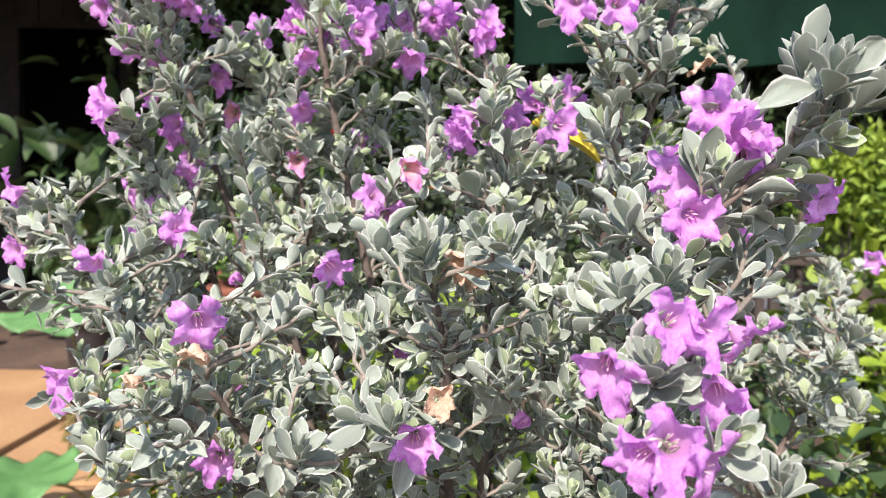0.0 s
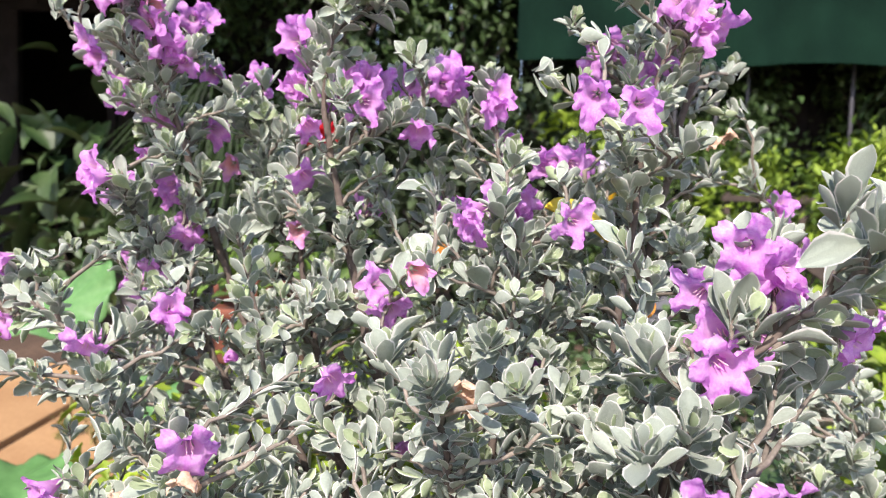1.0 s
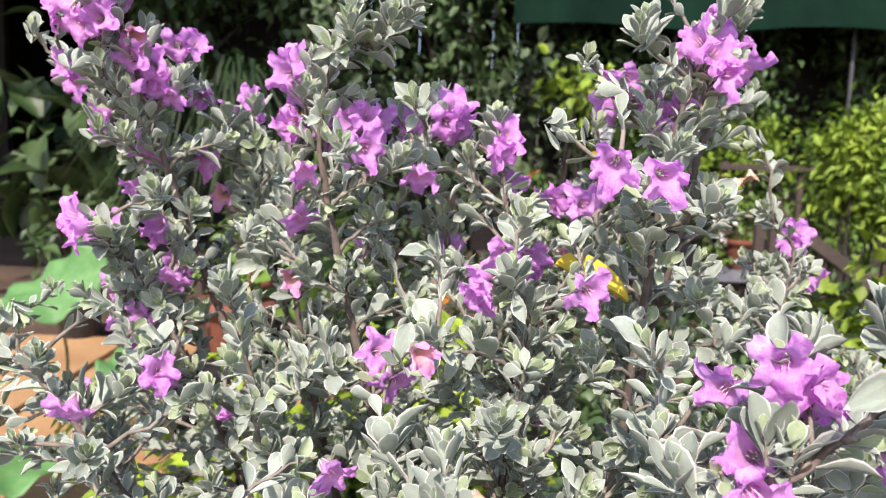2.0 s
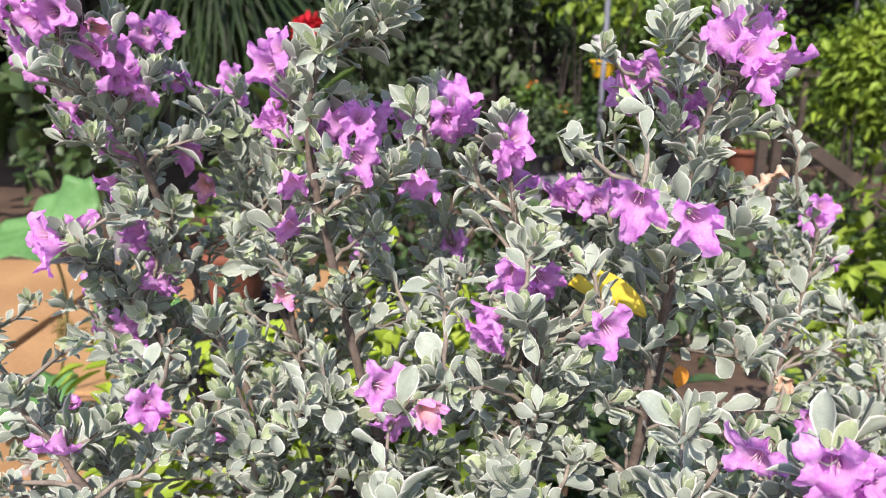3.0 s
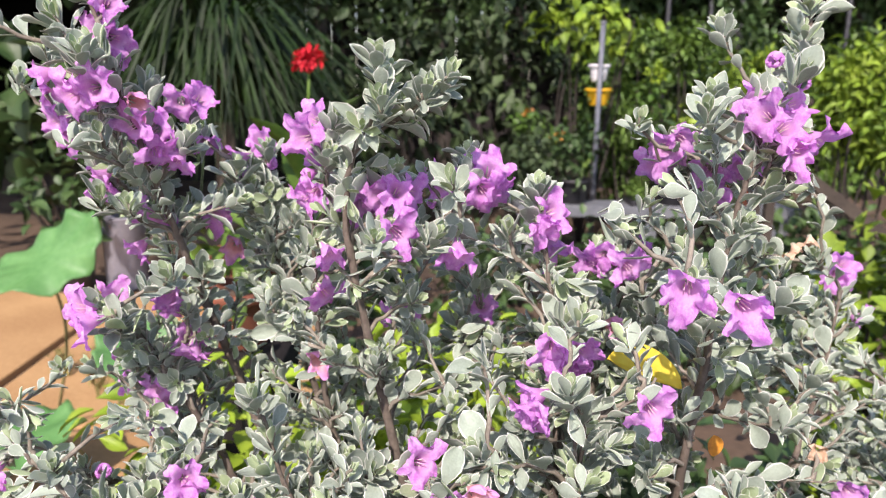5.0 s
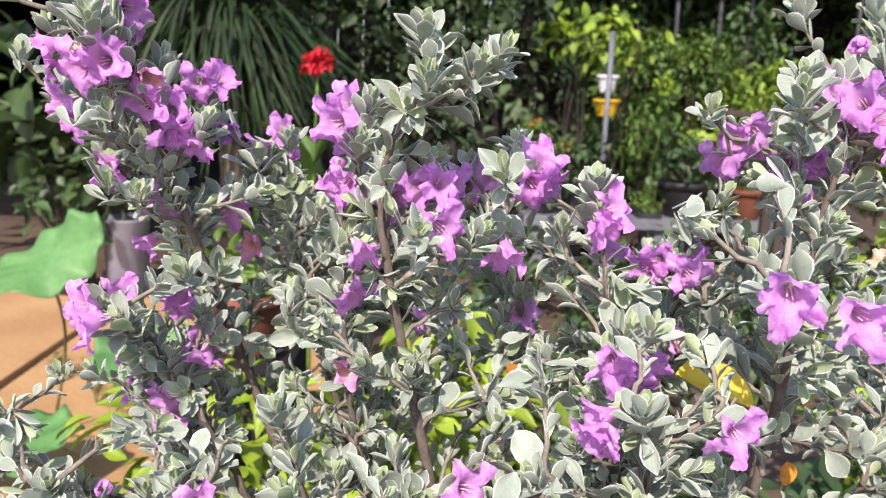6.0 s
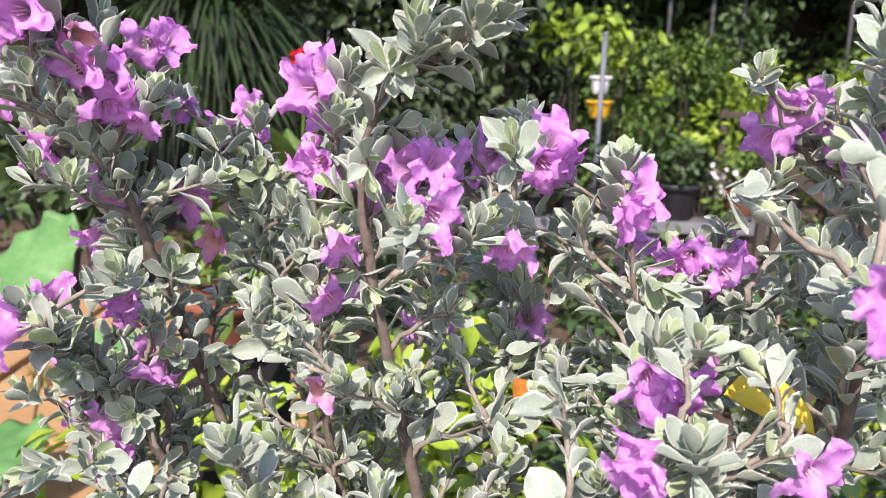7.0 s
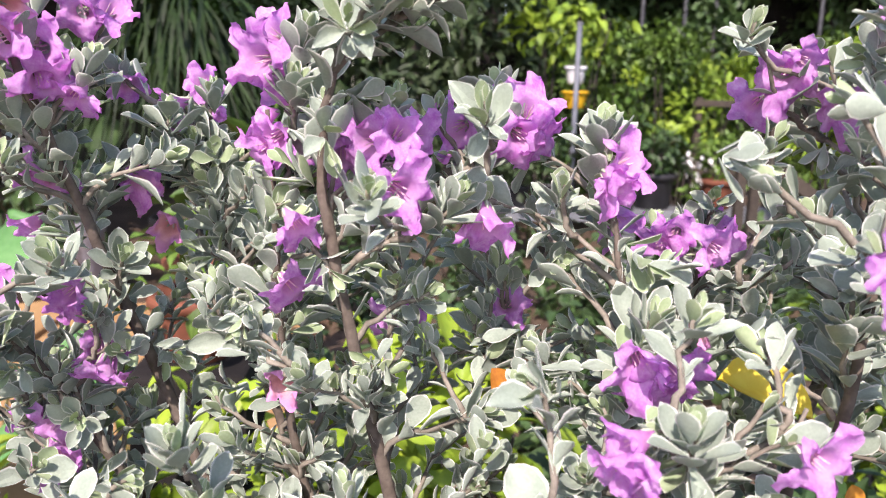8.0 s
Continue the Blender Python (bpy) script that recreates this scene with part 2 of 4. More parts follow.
# ---------------------------------------------------------------- leaves
def blade(widths, cup, bend, twist=0.0, thick=0.012, wave=0.0, along=None):
    """A leaf one metre long, from the origin along x, its upper side towards z: vertices, faces and nearness of the rim (0 at the rim)."""
    cols = (-1.0, -0.80, -0.42, 0.0, 0.42, 0.80, 1.0)
    rows = len(widths)
    verts, rims, faces = [], [], []

    def row(u, w, c, drop):
        z = cup * w * (c * c) - bend * u * u + twist * u * c * w + wave * math.sin(5.2 * u + 2 * c) * abs(c) * w
        return (u, c * w, z - 0.022 * (c == 0) * (1 - u) - drop)

    for i, w in enumerate(widths):
        u = along[i] if along else (i / (rows - 1)) ** 0.92
        for c in cols:
            verts.append(row(u, w, c, 0.0))
            rims.append(0.0 if abs(c) == 1 or i == rows - 1 else 1.0)
    at = len(verts)
    for i, w in enumerate(widths):
        u = along[i] if along else (i / (rows - 1)) ** 0.92
        for c in (-1.0, -0.80, 0.0, 0.80, 1.0):
            verts.append(row(u, w, c, thick * (0.35 if abs(c) == 1 or i in (0, rows - 1) else 1.0)))
            rims.append(0.0 if abs(c) == 1 else 1.0)
    for i in range(rows - 1):
        for k in range(6):
            p, q = i * 7 + k, (i + 1) * 7 + k
            faces.append((p, q, q + 1, p + 1))
        for k in range(4):
            p, q = at + i * 5 + k, at + (i + 1) * 5 + k
            faces.append((p, p + 1, q + 1, q))
    return np.array(verts), faces, np.array(rims)


SPAN = (0.0, 0.17, 0.38, 0.60, 0.79, 0.92, 1.0)
SAGE = [blade((0.030, 0.070, 0.165, 0.240, 0.222, 0.112, 0.005), 0.34, 0.06, thick=0.010, along=SPAN), blade((0.030, 0.075, 0.190, 0.265, 0.245, 0.130, 0.006), 0.22, -0.16, 0.2, thick=0.010, along=SPAN),
        blade((0.030, 0.060, 0.145, 0.205, 0.182, 0.088, 0.004), 0.62, 0.30, -0.3, thick=0.010, wave=0.16, along=SPAN), blade((0.030, 0.080, 0.200, 0.280, 0.265, 0.160, 0.008), 0.16, 0.20, 0.2, thick=0.010, wave=0.26, along=SPAN)]
BROAD = [blade((0.03, 0.22, 0.33, 0.32, 0.20, 0.01), 0.25, 0.25, 0.0, 0.01, 0.1), blade((0.03, 0.18, 0.27, 0.26, 0.16, 0.01), 0.45, 0.45, 0.3, 0.01, 0.2)]
LANCE = [blade((0.02, 0.09, 0.13, 0.12, 0.08, 0.005), 0.5, 0.3, 0.2, 0.01), blade((0.02, 0.07, 0.10, 0.10, 0.06, 0.005), 0.3, 0.6, -0.3, 0.01)]
FERN = [blade((0.10, 0.16, 0.17, 0.15, 0.09, 0.01), 0.3, 0.2, 0.1, 0.01), blade((0.08, 0.20, 0.24, 0.20, 0.10, 0.01), 0.5, 0.4, -0.3, 0.01)]


def turned(way, up):
    """The axes of a leaf that points along way with its upper side towards up."""
    way = way / (np.linalg.norm(way) + 1e-12)
    up = up - way * (up @ way)
    if np.linalg.norm(up) < 1e-6:
        up = np.cross(way, np.array([0.3, 0.7, 0.2]))
    up = up / np.linalg.norm(up)
    return np.stack([way, np.cross(up, way), up], axis=1)


class Foliage:
    """Gathers leaves, to be joined into one mesh."""

    def __init__(self, kinds):
        self.kinds, self.leaves = kinds, [[] for _ in kinds]

    def add(self, kind, place, axes, size, width=1.0):
        self.leaves[kind].append((place, axes * np.array([size, size * width, size])))

    def count(self):
        return sum(map(len, self.leaves))

    def mesh(self, name, mat):
        vs, rims, loops, starts, totals = [], [], [], [], []
        base = at = 0
        for (v, f, r), got in zip(self.kinds, self.leaves):
            if not got:
                continue
            place, axes = np.array([g[0] for g in got]), np.array([g[1] for g in got])
            w = np.einsum("nij,vj->nvi", axes, v) + place[:, None, :]
            vs.append(w.reshape(-1, 3))
            rims.append(np.tile(r, len(got)))
            q = np.array(f)
            allq = (q[None] + (base + np.arange(len(got)) * len(v))[:, None, None]).reshape(-1, 4)
            loops.append(allq.ravel())
            base += len(got) * len(v)
        vs, rims, loops = np.concatenate(vs), np.concatenate(rims), np.concatenate(loops)
        n = len(loops) // 4
        me = bpy.data.meshes.new(name)
        me.vertices.add(len(vs))
        me.vertices.foreach_set("co", vs.astype(np.float32).ravel())
        me.loops.add(len(loops))
        me.loops.foreach_set("vertex_index", loops.astype(np.int32))
        me.polygons.add(n)
        me.polygons.foreach_set("loop_start", (np.arange(n) * 4).astype(np.int32))
        me.polygons.foreach_set("use_smooth", np.ones(n, dtype=bool))
        me.attributes.new("rim", "FLOAT", "POINT").data.foreach_set("value", rims.astype(np.float32))
        me.materials.append(mat)
        me.update(calc_edges=True)
        me.validate()
        return me

    def put(self, name, mat, parent, label=""):
        if not self.count():
            return None
        ob = tagged(new(name, self.mesh(name, mat)), label, kind="stuff")
        return hang(ob, parent) if parent else ob


def unit(v):
    v = np.asarray(v, dtype=float)
    return v / (np.linalg.norm(v) + 1e-12)


def scatter(s=1.0):
    return np.array([rng.gauss(0, s) for _ in range(3)])


# ---------------------------------------------------------------- ground and enclosure
def ground():
    n = 60
    verts, faces = [], []
    xs = [math.copysign(abs(k) ** 2.2 * 60, k) for k in np.linspace(-1, 1, n)]
    for x in xs:
        for y in xs:
            far = min(1.0, math.hypot(x, y - 4) / 12)
            verts.append((x, y + 4, -0.012 + 0.02 * far * noise.noise(Vector((x * 0.7, y * 0.7, 0)))))
    for i in range(n - 1):
        for j in range(n - 1):
            a = i * n + j
            faces.append((a, a + n, a + n + 1, a + 1))
    tagged(new("ground", mesh_from("ground", verts, faces, SOIL)), "bare brown earth of the plant yard", "ground", kind="structure")


ground()


def back_wall():
    """Boards, near black to stand for shade, close the yard behind the plants; at one end is a doorway into a dark
    shed.
    """
    wall = tagged(new("wall_back"), "board wall at the back of the yard, near black to stand for shade", "wall", kind="structure")
    y0, door_lo, door_hi, door_top = 9.6, -5.35, -4.2, 3.2
    x = -9.0
    while x < 10.5:
        w = 0.30
        z0 = door_top if door_lo < x + w / 2 < door_hi else 0.0
        part("board", box_bm((x + 0.004, y0 + rng.uniform(0, 0.012), z0), (x + w - 0.004, y0 + 0.05, 3.7 if x < -2.2 else 5.2), 0.004), SHADEWOOD, wall)
        x += w
    for lo, hi in (((door_lo - 0.08, y0 - 0.05, 0), (door_lo + 0.02, y0 + 0.06, door_top)), ((door_hi - 0.02, y0 - 0.05, 0), (door_hi + 0.08, y0 + 0.06, door_top)),
                   ((door_lo - 0.08, y0 - 0.06, door_top), (door_hi + 0.08, y0 + 0.06, door_top + 0.09))):
        part("door_frame", box_bm(lo, hi, 0.006), SHADEWOOD, wall)
    shed = tagged(new("wall_shed"), "inside of the shed, shade coloured near black, under an unseen shading roof", "wall", kind="structure")
    part("shed_back", box_bm((-7.5, 12.4, 0), (-2.5, 12.5, 3.75), 0), SHADEWOOD, shed)
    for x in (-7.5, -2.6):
        part("shed_side", box_bm((x, 9.68, 0), (x + 0.1, 12.4, 3.75), 0), SHADEWOOD, shed)
    # added roof above the view, run forward to keep sun off wall and plants
    part("shed_roof", box_bm((-9.2, 3.5, 3.75), (-1.75, 12.6, 3.83), 0), SHADEWOOD, shed)


back_wall()


def paving():
    """Large terracotta slabs; one row stands a little proud of the next."""
    pave = tagged(new("pavement"), "sunlit terracotta-coloured paving slabs with dark joints", "pavement", kind="structure")
    part("bed", box_bm((-5.6, 1.15, -0.05), (-0.42, 4.64, -0.004), 0), JOINT, pave)
    for i, (xa, xb, h) in enumerate(((-5.55, -3.58, 0.03), (-3.55, -1.83, 0.028), (-1.78, -0.45, 0.008))):
        for j, (ya, yb) in enumerate(((1.2, 2.78), (2.81, 4.60))):
            bm = box_bm((xa, ya, -0.02), (xb, yb, h + 0.004 * ((i + j) % 2)), 0.012, turn=Matrix.Rotation(radians(0.4 * (i - 1)), 4, "Z"))
            bmesh.ops.subdivide_edges(bm, edges=[e for e in bm.edges if e.calc_length() > 0.5], cuts=3, use_grid_fill=True)
            part("slab", bm, SLAB, pave)


paving()


def shade_net():
    """Green shade cloth over the back of the yard, its front edge hanging down, on thin posts."""
    net = thing("shade_net", (2.9, 8.0, 0), "dark green shade cloth hung on grey posts", "shade net")
    n, m = 70, 12
    verts, faces = [], []
    for i in range(n):
        x = 0.7 + 6.6 * i / (n - 1)
        for j in range(m):
            k = j / (m - 1)
            sag = 0.03 * math.sin(i * 0.23) + 0.012 * math.sin(i * 0.9)
            verts.append((x, 8.0 + 0.06 * math.sin(i * 0.9 + k * 2) * (1 - k), 2.52 + 0.018 * (x - 0.35) + sag * (1 - k) + 1.3 * k))
    for i in range(n - 1):
        for j in range(m - 1):
            a = i * m + j
            faces.append((a, a + m, a + m + 1, a + 1))
    hang(new("curtain", mesh_from("curtain", verts, faces, NET)), net)
    verts, faces = [], []
    for i in range(24):
        for j in range(12):
            x, y = -2.4 + 9.6 * i / 23, 8.0 + 2.6 * j / 11
            verts.append((x, y, 3.82 - 0.10 * math.sin(i * 0.8) ** 2 - 0.08 * math.sin(j * 0.9) ** 2))
    for i in range(23):
        for j in range(11):
            a = i * 12 + j
            faces.append((a, a + 12, a + 13, a + 1))
    hang(new("roof_cloth", mesh_from("roof_cloth", verts, faces, NET)), net)
    for x, y in ((2.44, 8.32), (2.90, 8.36), (3.22, 8.34), (4.36, 8.36), (6.1, 8.34)):
        tube_part("post", [np.array((x, y, -0.02)), np.array((x + 0.01, y, 2.0)), np.array((x, y, 3.84))], [0.023, 0.022, 0.021], STEEL, net, 12)


shade_net()


# ---------------------------------------------------------------- plants of the yard
def crown(parent, mat, centre, size, n, leaf, kinds=BROAD, droop=0.25, clumps=0, name="crown", label="", fill=0.35, loose=1.0):
    """Leaves in clumps through an uneven ellipsoid: most near its surface, with gaps."""
    f = Foliage(kinds)
    c, s = np.array(centre), np.array(size)
    clumps = clumps or max(10, n // 16)
    spots = []
    for _ in range(clumps):
        d = unit(scatter())
        r = rng.uniform(fill, 1.0) ** 0.6 * (0.82 + 0.34 * noise.noise(Vector(d * 2.1 + c)))
        spots.append((c + d * s * r, d))
    for k in range(n):
        p, d = spots[k % clumps]
        q = p + scatter(leaf * loose)
        way = unit(d * 0.7 + scatter(0.55) + np.array([0, 0, 0.25 - droop * rng.random() * 2]))
        up = unit(np.array([0, 0, 1.0]) + d * 0.5 + scatter(0.3))
        f.add(rng.randrange(len(kinds)), q, turned(way, up), leaf * rng.uniform(0.55, 1.25))
    return f.put(name, mat, parent, label)


def stems(parent, base, tips, radius, mat=BARK, name="stem"):
    b = np.array(base)
    for t in tips:
        t = np.array(t)
        mid = b * 0.45 + t * 0.55 + scatter(0.06 * np.linalg.norm(t - b)) * np.array([1, 1, 0.2])
        tube_part(name, curve_points([b + scatter(radius * 0.5) * np.array([1, 1, 0]), mid, t], 9), [radius * (1 - 0.7 * i / 8) for i in range(9)], mat, parent)


def shrub(name, label, centre, size, n, leaf, mat, kinds=BROAD, category="shrub", floor=0.0, droop=0.25, group="", limbs=6, fill=0.35):
    base = (centre[0], centre[1], floor - 0.02)
    ob = thing(name, base, label, category, group)
    tips = [np.array(centre) + unit(scatter()) * np.array(size) * 0.6 for _ in range(limbs)]
    stems(ob, base, tips, 0.010 + 0.008 * max(size), YARDWOOD)
    crown(ob, mat, centre, size, n, leaf, kinds, droop, fill=fill)
    return ob


def pot_profile(r, h, rim=0.012):
    return [(0, 0), (r * 0.68, 0), (r * 0.72, 0.006), (r * 0.93, h * 0.80), (r * 0.94, h * 0.82), (r + rim, h * 0.83), (r + rim, h - 0.004), (r + rim - 0.004, h),
            (r - 0.006, h), (r - 0.012, h * 0.86), (0, h * 0.84)]


def potted(name, label, place, r, h, mat, category="plant pot", group=""):
    """A pot with a rolled rim, and the earth in it."""
    ob = thing(name, place, label, category, group)
    part("pot", lathe_bm(pot_profile(r, h), place, 40), mat, ob, smooth=True)
    part("soil", lathe_bm([(0, h * 0.90), (r * 0.5, h * 0.895), (r - 0.009, h * 0.87)], place, 24), SOIL, ob, smooth=True)
    return ob


def strap_clump(ob, base, n, height, mat, width=0.013):
    """Long strap leaves that rise from one crown, arch over and hang down."""
    verts, faces = [], []
    for _ in range(n):
        a = rng.uniform(0, 2 * math.pi)
        out = np.array([math.cos(a), math.sin(a), 0.0])
        side = np.array([-out[1], out[0], 0.0])
        top, reach, fall = height * rng.uniform(0.45, 1.0), rng.uniform(0.35, 1.05), rng.uniform(0.7, 1.7)
        w = width * rng.uniform(0.6, 1.2)
        at, sway = len(verts), rng.gauss(0, 0.30)
        start = np.array(base) + out * rng.uniform(0, 0.08)
        for k in range(14):
            u = k / 13
            z = top * (1 - (1 - min(u, 0.55) / 0.55) ** 2) - fall * top * (max(0, u - 0.5) / 0.5) ** 1.5
            p = start + out * reach * (0.35 * u + 0.65 * u ** 1.4) + np.array([0, 0, z])
            p = p + side * sway * u * u
            half = side * w * (0.5 + 1.6 * u * (1 - u)) * (1 - u ** 5)
            verts += [p - half, p + np.array([0, 0, -0.25 * w]), p + half]
        for k in range(13):
            b = at + 3 * k
            faces += [(b, b + 1, b + 4, b + 3), (b + 1, b + 2, b + 5, b + 4)]
    o = tagged(new("strap_leaves", mesh_from("strap_leaves", verts, faces, mat)), kind="stuff")
    hang(o, ob)


# the yard, far to near
def tree(name, label, x, y, height, spread, mat, n, leaf=0.12):
    ob = thing(name, (x, y, 0), label, "tree")
    b = np.array((x, y, -0.05))
    top = b + np.array((rng.uniform(-0.2, 0.2), 0, height * 0.62))
    tube_part("trunk", curve_points([b, b * 0.5 + top * 0.5 + scatter(0.07), top], 12), [0.10 - 0.055 * i / 11 for i in range(12)], YARDWOOD, ob, 10, 0.08)
    for k in range(7):
        a = k * 2.4
        e = top + np.array((math.cos(a) * spread * 0.7, math.sin(a) * spread * 0.6, height * rng.uniform(-0.05, 0.25)))
        s = b + (top - b) * rng.uniform(0.55, 0.98)
        tube_part("limb", curve_points([s, (s + e) / 2 + scatter(0.08), e], 8), [0.04 - 0.03 * i / 7 for i in range(8)], YARDWOOD, ob, 7)
    crown(ob, mat, top + np.array((0, 0, height * 0.06)), (spread, spread * 0.8, height * 0.40), n, leaf, BROAD, 0.5)
    return ob


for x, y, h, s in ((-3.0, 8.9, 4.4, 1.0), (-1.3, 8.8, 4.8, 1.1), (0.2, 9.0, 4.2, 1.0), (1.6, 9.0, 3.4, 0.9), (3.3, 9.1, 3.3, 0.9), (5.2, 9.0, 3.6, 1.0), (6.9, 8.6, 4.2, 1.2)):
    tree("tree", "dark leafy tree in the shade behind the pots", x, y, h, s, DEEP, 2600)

hedge = [(-0.15, 6.9, 1.05, 0.62, 0.45, 1.05), (0.72, 7.1, 1.25, 0.55, 0.45, 1.15), (1.75, 7.2, 0.95, 0.6, 0.4, 0.85), (2.7, 7.0, 1.0, 0.6, 0.4, 0.85), (3.7, 7.0, 1.05, 0.6, 0.4, 0.9), (-1.2, 7.4, 1.3, 0.8, 0.5, 1.2)]
for k, (x, y, z, a, b, c) in enumerate(hedge):
    shrub("shrub", ("glossy grey-green shrub with large leaves", "leafy green garden shrub")[k > 1 and k < 5], (x, y, z), (a, b, c), (850, 1300)[k > 1 and k < 5], (0.13, 0.085)[k > 1 and k < 5], (GREYLEAF, GREEN)[k > 1 and k < 5], BROAD, droop=0.5)

# feathery yellow-green shrubs in the sun
for x, y, z, a, b, c, n in ((2.72, 4.9, 1.20, 0.36, 0.4, 0.40, 2200), (3.1, 4.7, 1.14, 0.5, 0.5, 0.48, 2400), (2.72, 6.7, 1.36, 0.34, 0.3, 0.16, 520)):
    shrub("shrub", "feathery yellow-green shrub in full sun", (x, y, z), (a, b, c), n, 0.075, YGREEN, FERN, droop=0.4, group="feathery shrubs")
shrub("shrub", "low light-green leafy shrub beside the sage", (1.32, 2.1, 0.62), (0.32, 0.3, 0.42), 900, 0.07, YGREEN, BROAD, limbs=7)
shrub("shrub", "low light-green leafy shrub beside the sage", (1.0, 1.55, 0.42), (0.34, 0.3, 0.36), 700, 0.06, LIME, BROAD, limbs=7)

# taller plants round the pole
shrub("shrub", "climbing plant with large yellow-green leaves", (1.25, 6.35, 1.76), (0.60, 0.25, 0.20), 190, 0.11, YGREEN, BROAD, droop=0.5, limbs=8)
shrub("shrub", "dense round green bush on bare stems", (2.00, 6.6, 1.56), (0.55, 0.32, 0.22), 2200, 0.05, GREEN, BROAD, limbs=7, fill=0.2)
shrub("shrub", "loose olive-green shrub with small leaves", (1.66, 6.55, 1.02), (0.38, 0.25, 0.34), 420, 0.085, GREEN, LANCE, droop=0.6)
shrub("shrub", "mottled shrub with broad yellow-green leaves", (2.28, 6.5, 0.98), (0.32, 0.25, 0.26), 190, 0.10, YGREEN, BROAD, droop=0.5)
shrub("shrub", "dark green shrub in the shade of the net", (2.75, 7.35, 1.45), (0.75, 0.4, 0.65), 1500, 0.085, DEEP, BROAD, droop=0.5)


def blossom(label, place, r, mat, n, leaf):
    ob = thing("flowering_plant", (place[0], place[1], 0), label, "flower")
    p = np.array(place)
    stems(ob, (p[0], p[1] + 0.02, -0.02), [p + scatter(r * 0.5) for _ in range(3)], 0.006, GREEN)
    crown(ob, mat, place, (r, r * 0.7, r * 1.2), n, leaf, BROAD, name="blossom", loose=0.4, fill=0.2)
    crown(ob, GREEN, p - np.array((0, -0.03, r * 2.2)), (r * 1.3, r, r * 1.8), 120, 0.06, BROAD)


blossom("plant with a patch of lime-yellow flowers", (1.69, 5.98, 1.36), 0.075, LIME, 90, 0.045)
blossom("plant with one small orange flower", (0.72, 5.95, 1.06), 0.03, ORANGE, 26, 0.035)
blossom("plant with one small orange flower", (0.98, 6.1, 0.86), 0.028, ORANGE, 22, 0.035)

# pole with two hanging pots
pole = thing("metal_pole", (1.26, 6.0, 0), "thin galvanised steel pole standing among the pots", "pole")
tube_part("shaft", [np.array((1.26, 6.0, -0.02)), np.array((1.26, 6.0, 0.9)), np.array((1.263, 6.0, 1.72))], [0.021, 0.020, 0.020], PAINTED, pole, 12)
part("cap", lathe_bm([(0.022, 0), (0.024, 0.004), (0.022, 0.02), (0.0, 0.026)], (1.263, 6.0, 1.72), 16), SLATE, pole, smooth=True)


def hanging_pot(label, place, r, h, mat):
    ob = thing("hanging_pot", place, label, "hanging pot")
    part("pot", lathe_bm(pot_profile(r, h, 0.008), place, 32), mat, ob, smooth=True)
    part("soil", lathe_bm([(0, h * 0.9), (r - 0.008, h * 0.87)], place, 20), SOIL, ob)
    tube_part("hook", curve_points([(place[0] + r, place[1], place[2] + h), (place[0] + r * 0.4, place[1] - 0.01, place[2] + h + 0.06), (1.262, 6.018, place[2] + h + 0.10)], 8), [0.003] * 8, STEEL, ob)
    crown(ob, GREEN, (place[0], place[1], place[2] + h + 0.02), (r * 1.1, r, 0.05), 90, 0.035)
    return ob


hanging_pot("white plastic pot hanging on the pole", (1.275, 6.105, 1.30), 0.078, 0.13, WHITEPOT)
hanging_pot("yellow plastic pot hanging below the white one", (1.285, 6.125, 1.12), 0.10, 0.13, YELLOWPOT)

# board shelf with pots
shelf = thing("plank_shelf", (1.4, 5.8, 0), "low grey board shelf carrying potted plants", "shelf")
part("board", box_bm((0.62, 5.55, 0.34), (2.7, 5.86, 0.42), 0.006), SLATE, shelf)
for x in (0.72, 1.6, 2.58):
    part("support", box_bm((x - 0.06, 5.6, -0.02), (x + 0.06, 5.82, 0.34), 0.006), SLATE, shelf)
for x, y, r, h, m, lm, lf, label in ((1.80, 5.72, 0.16, 0.26, BLACKPOT, DEEP, 0.06, "black plastic pot with a bushy plant"), (2.28, 5.72, 0.13, 0.22, TERRACOTTA, GREEN, 0.05, "terracotta pot with a green plant"),
                                     (1.05, 5.70, 0.12, 0.18, BLACKPOT, DEEP, 0.06, "black plastic pot with a dark leafy plant"), (0.78, 5.7, 0.10, 0.16, BLACKPOT, GREYLEAF, 0.07, "black plastic pot with a grey-green plant")):
    p = potted("potted_plant", label, (x, y, 0.421), r, h, m, "potted plant", "pots on the shelf")
    stems(p, (x, y, 0.41 + h), [(x + rng.uniform(-r, r), y + rng.uniform(-r, r), 0.42 + h + 0.25) for _ in range(4)], 0.006)
    crown(p, lm, (x, y, 0.42 + h + 0.17), (r * 1.5, r * 1.3, 0.2), 320, lf, BROAD)
tray = thing("seedling_tray", (1.95, 5.5, 0.421), "low tray of small green seedlings", "tray")
part("tray", box_bm((1.45, 5.56, 0.4205), (1.62, 5.84, 0.46), 0.004), BLACKPOT, tray)
crown(tray, GREEN, (1.53, 5.7, 0.50), (0.09, 0.13, 0.06), 260, 0.03)
bloom = thing("white_flower_plant", (2.06, 5.62, 0.42), "small plant with one white flower", "flower")
tube_part("stem", [np.array((2.06, 5.62, 0.42)), np.array((2.05, 5.61, 0.58)), np.array((2.06, 5.60, 0.715))], [0.004, 0.003, 0.003], GREEN, bloom)
crown(bloom, WHITE, (2.06, 5.59, 0.72), (0.045, 0.03, 0.045), 26, 0.05, BROAD, name="petals")
crown(bloom, GREEN, (2.06, 5.62, 0.52), (0.06, 0.05, 0.07), 40, 0.05, BROAD)

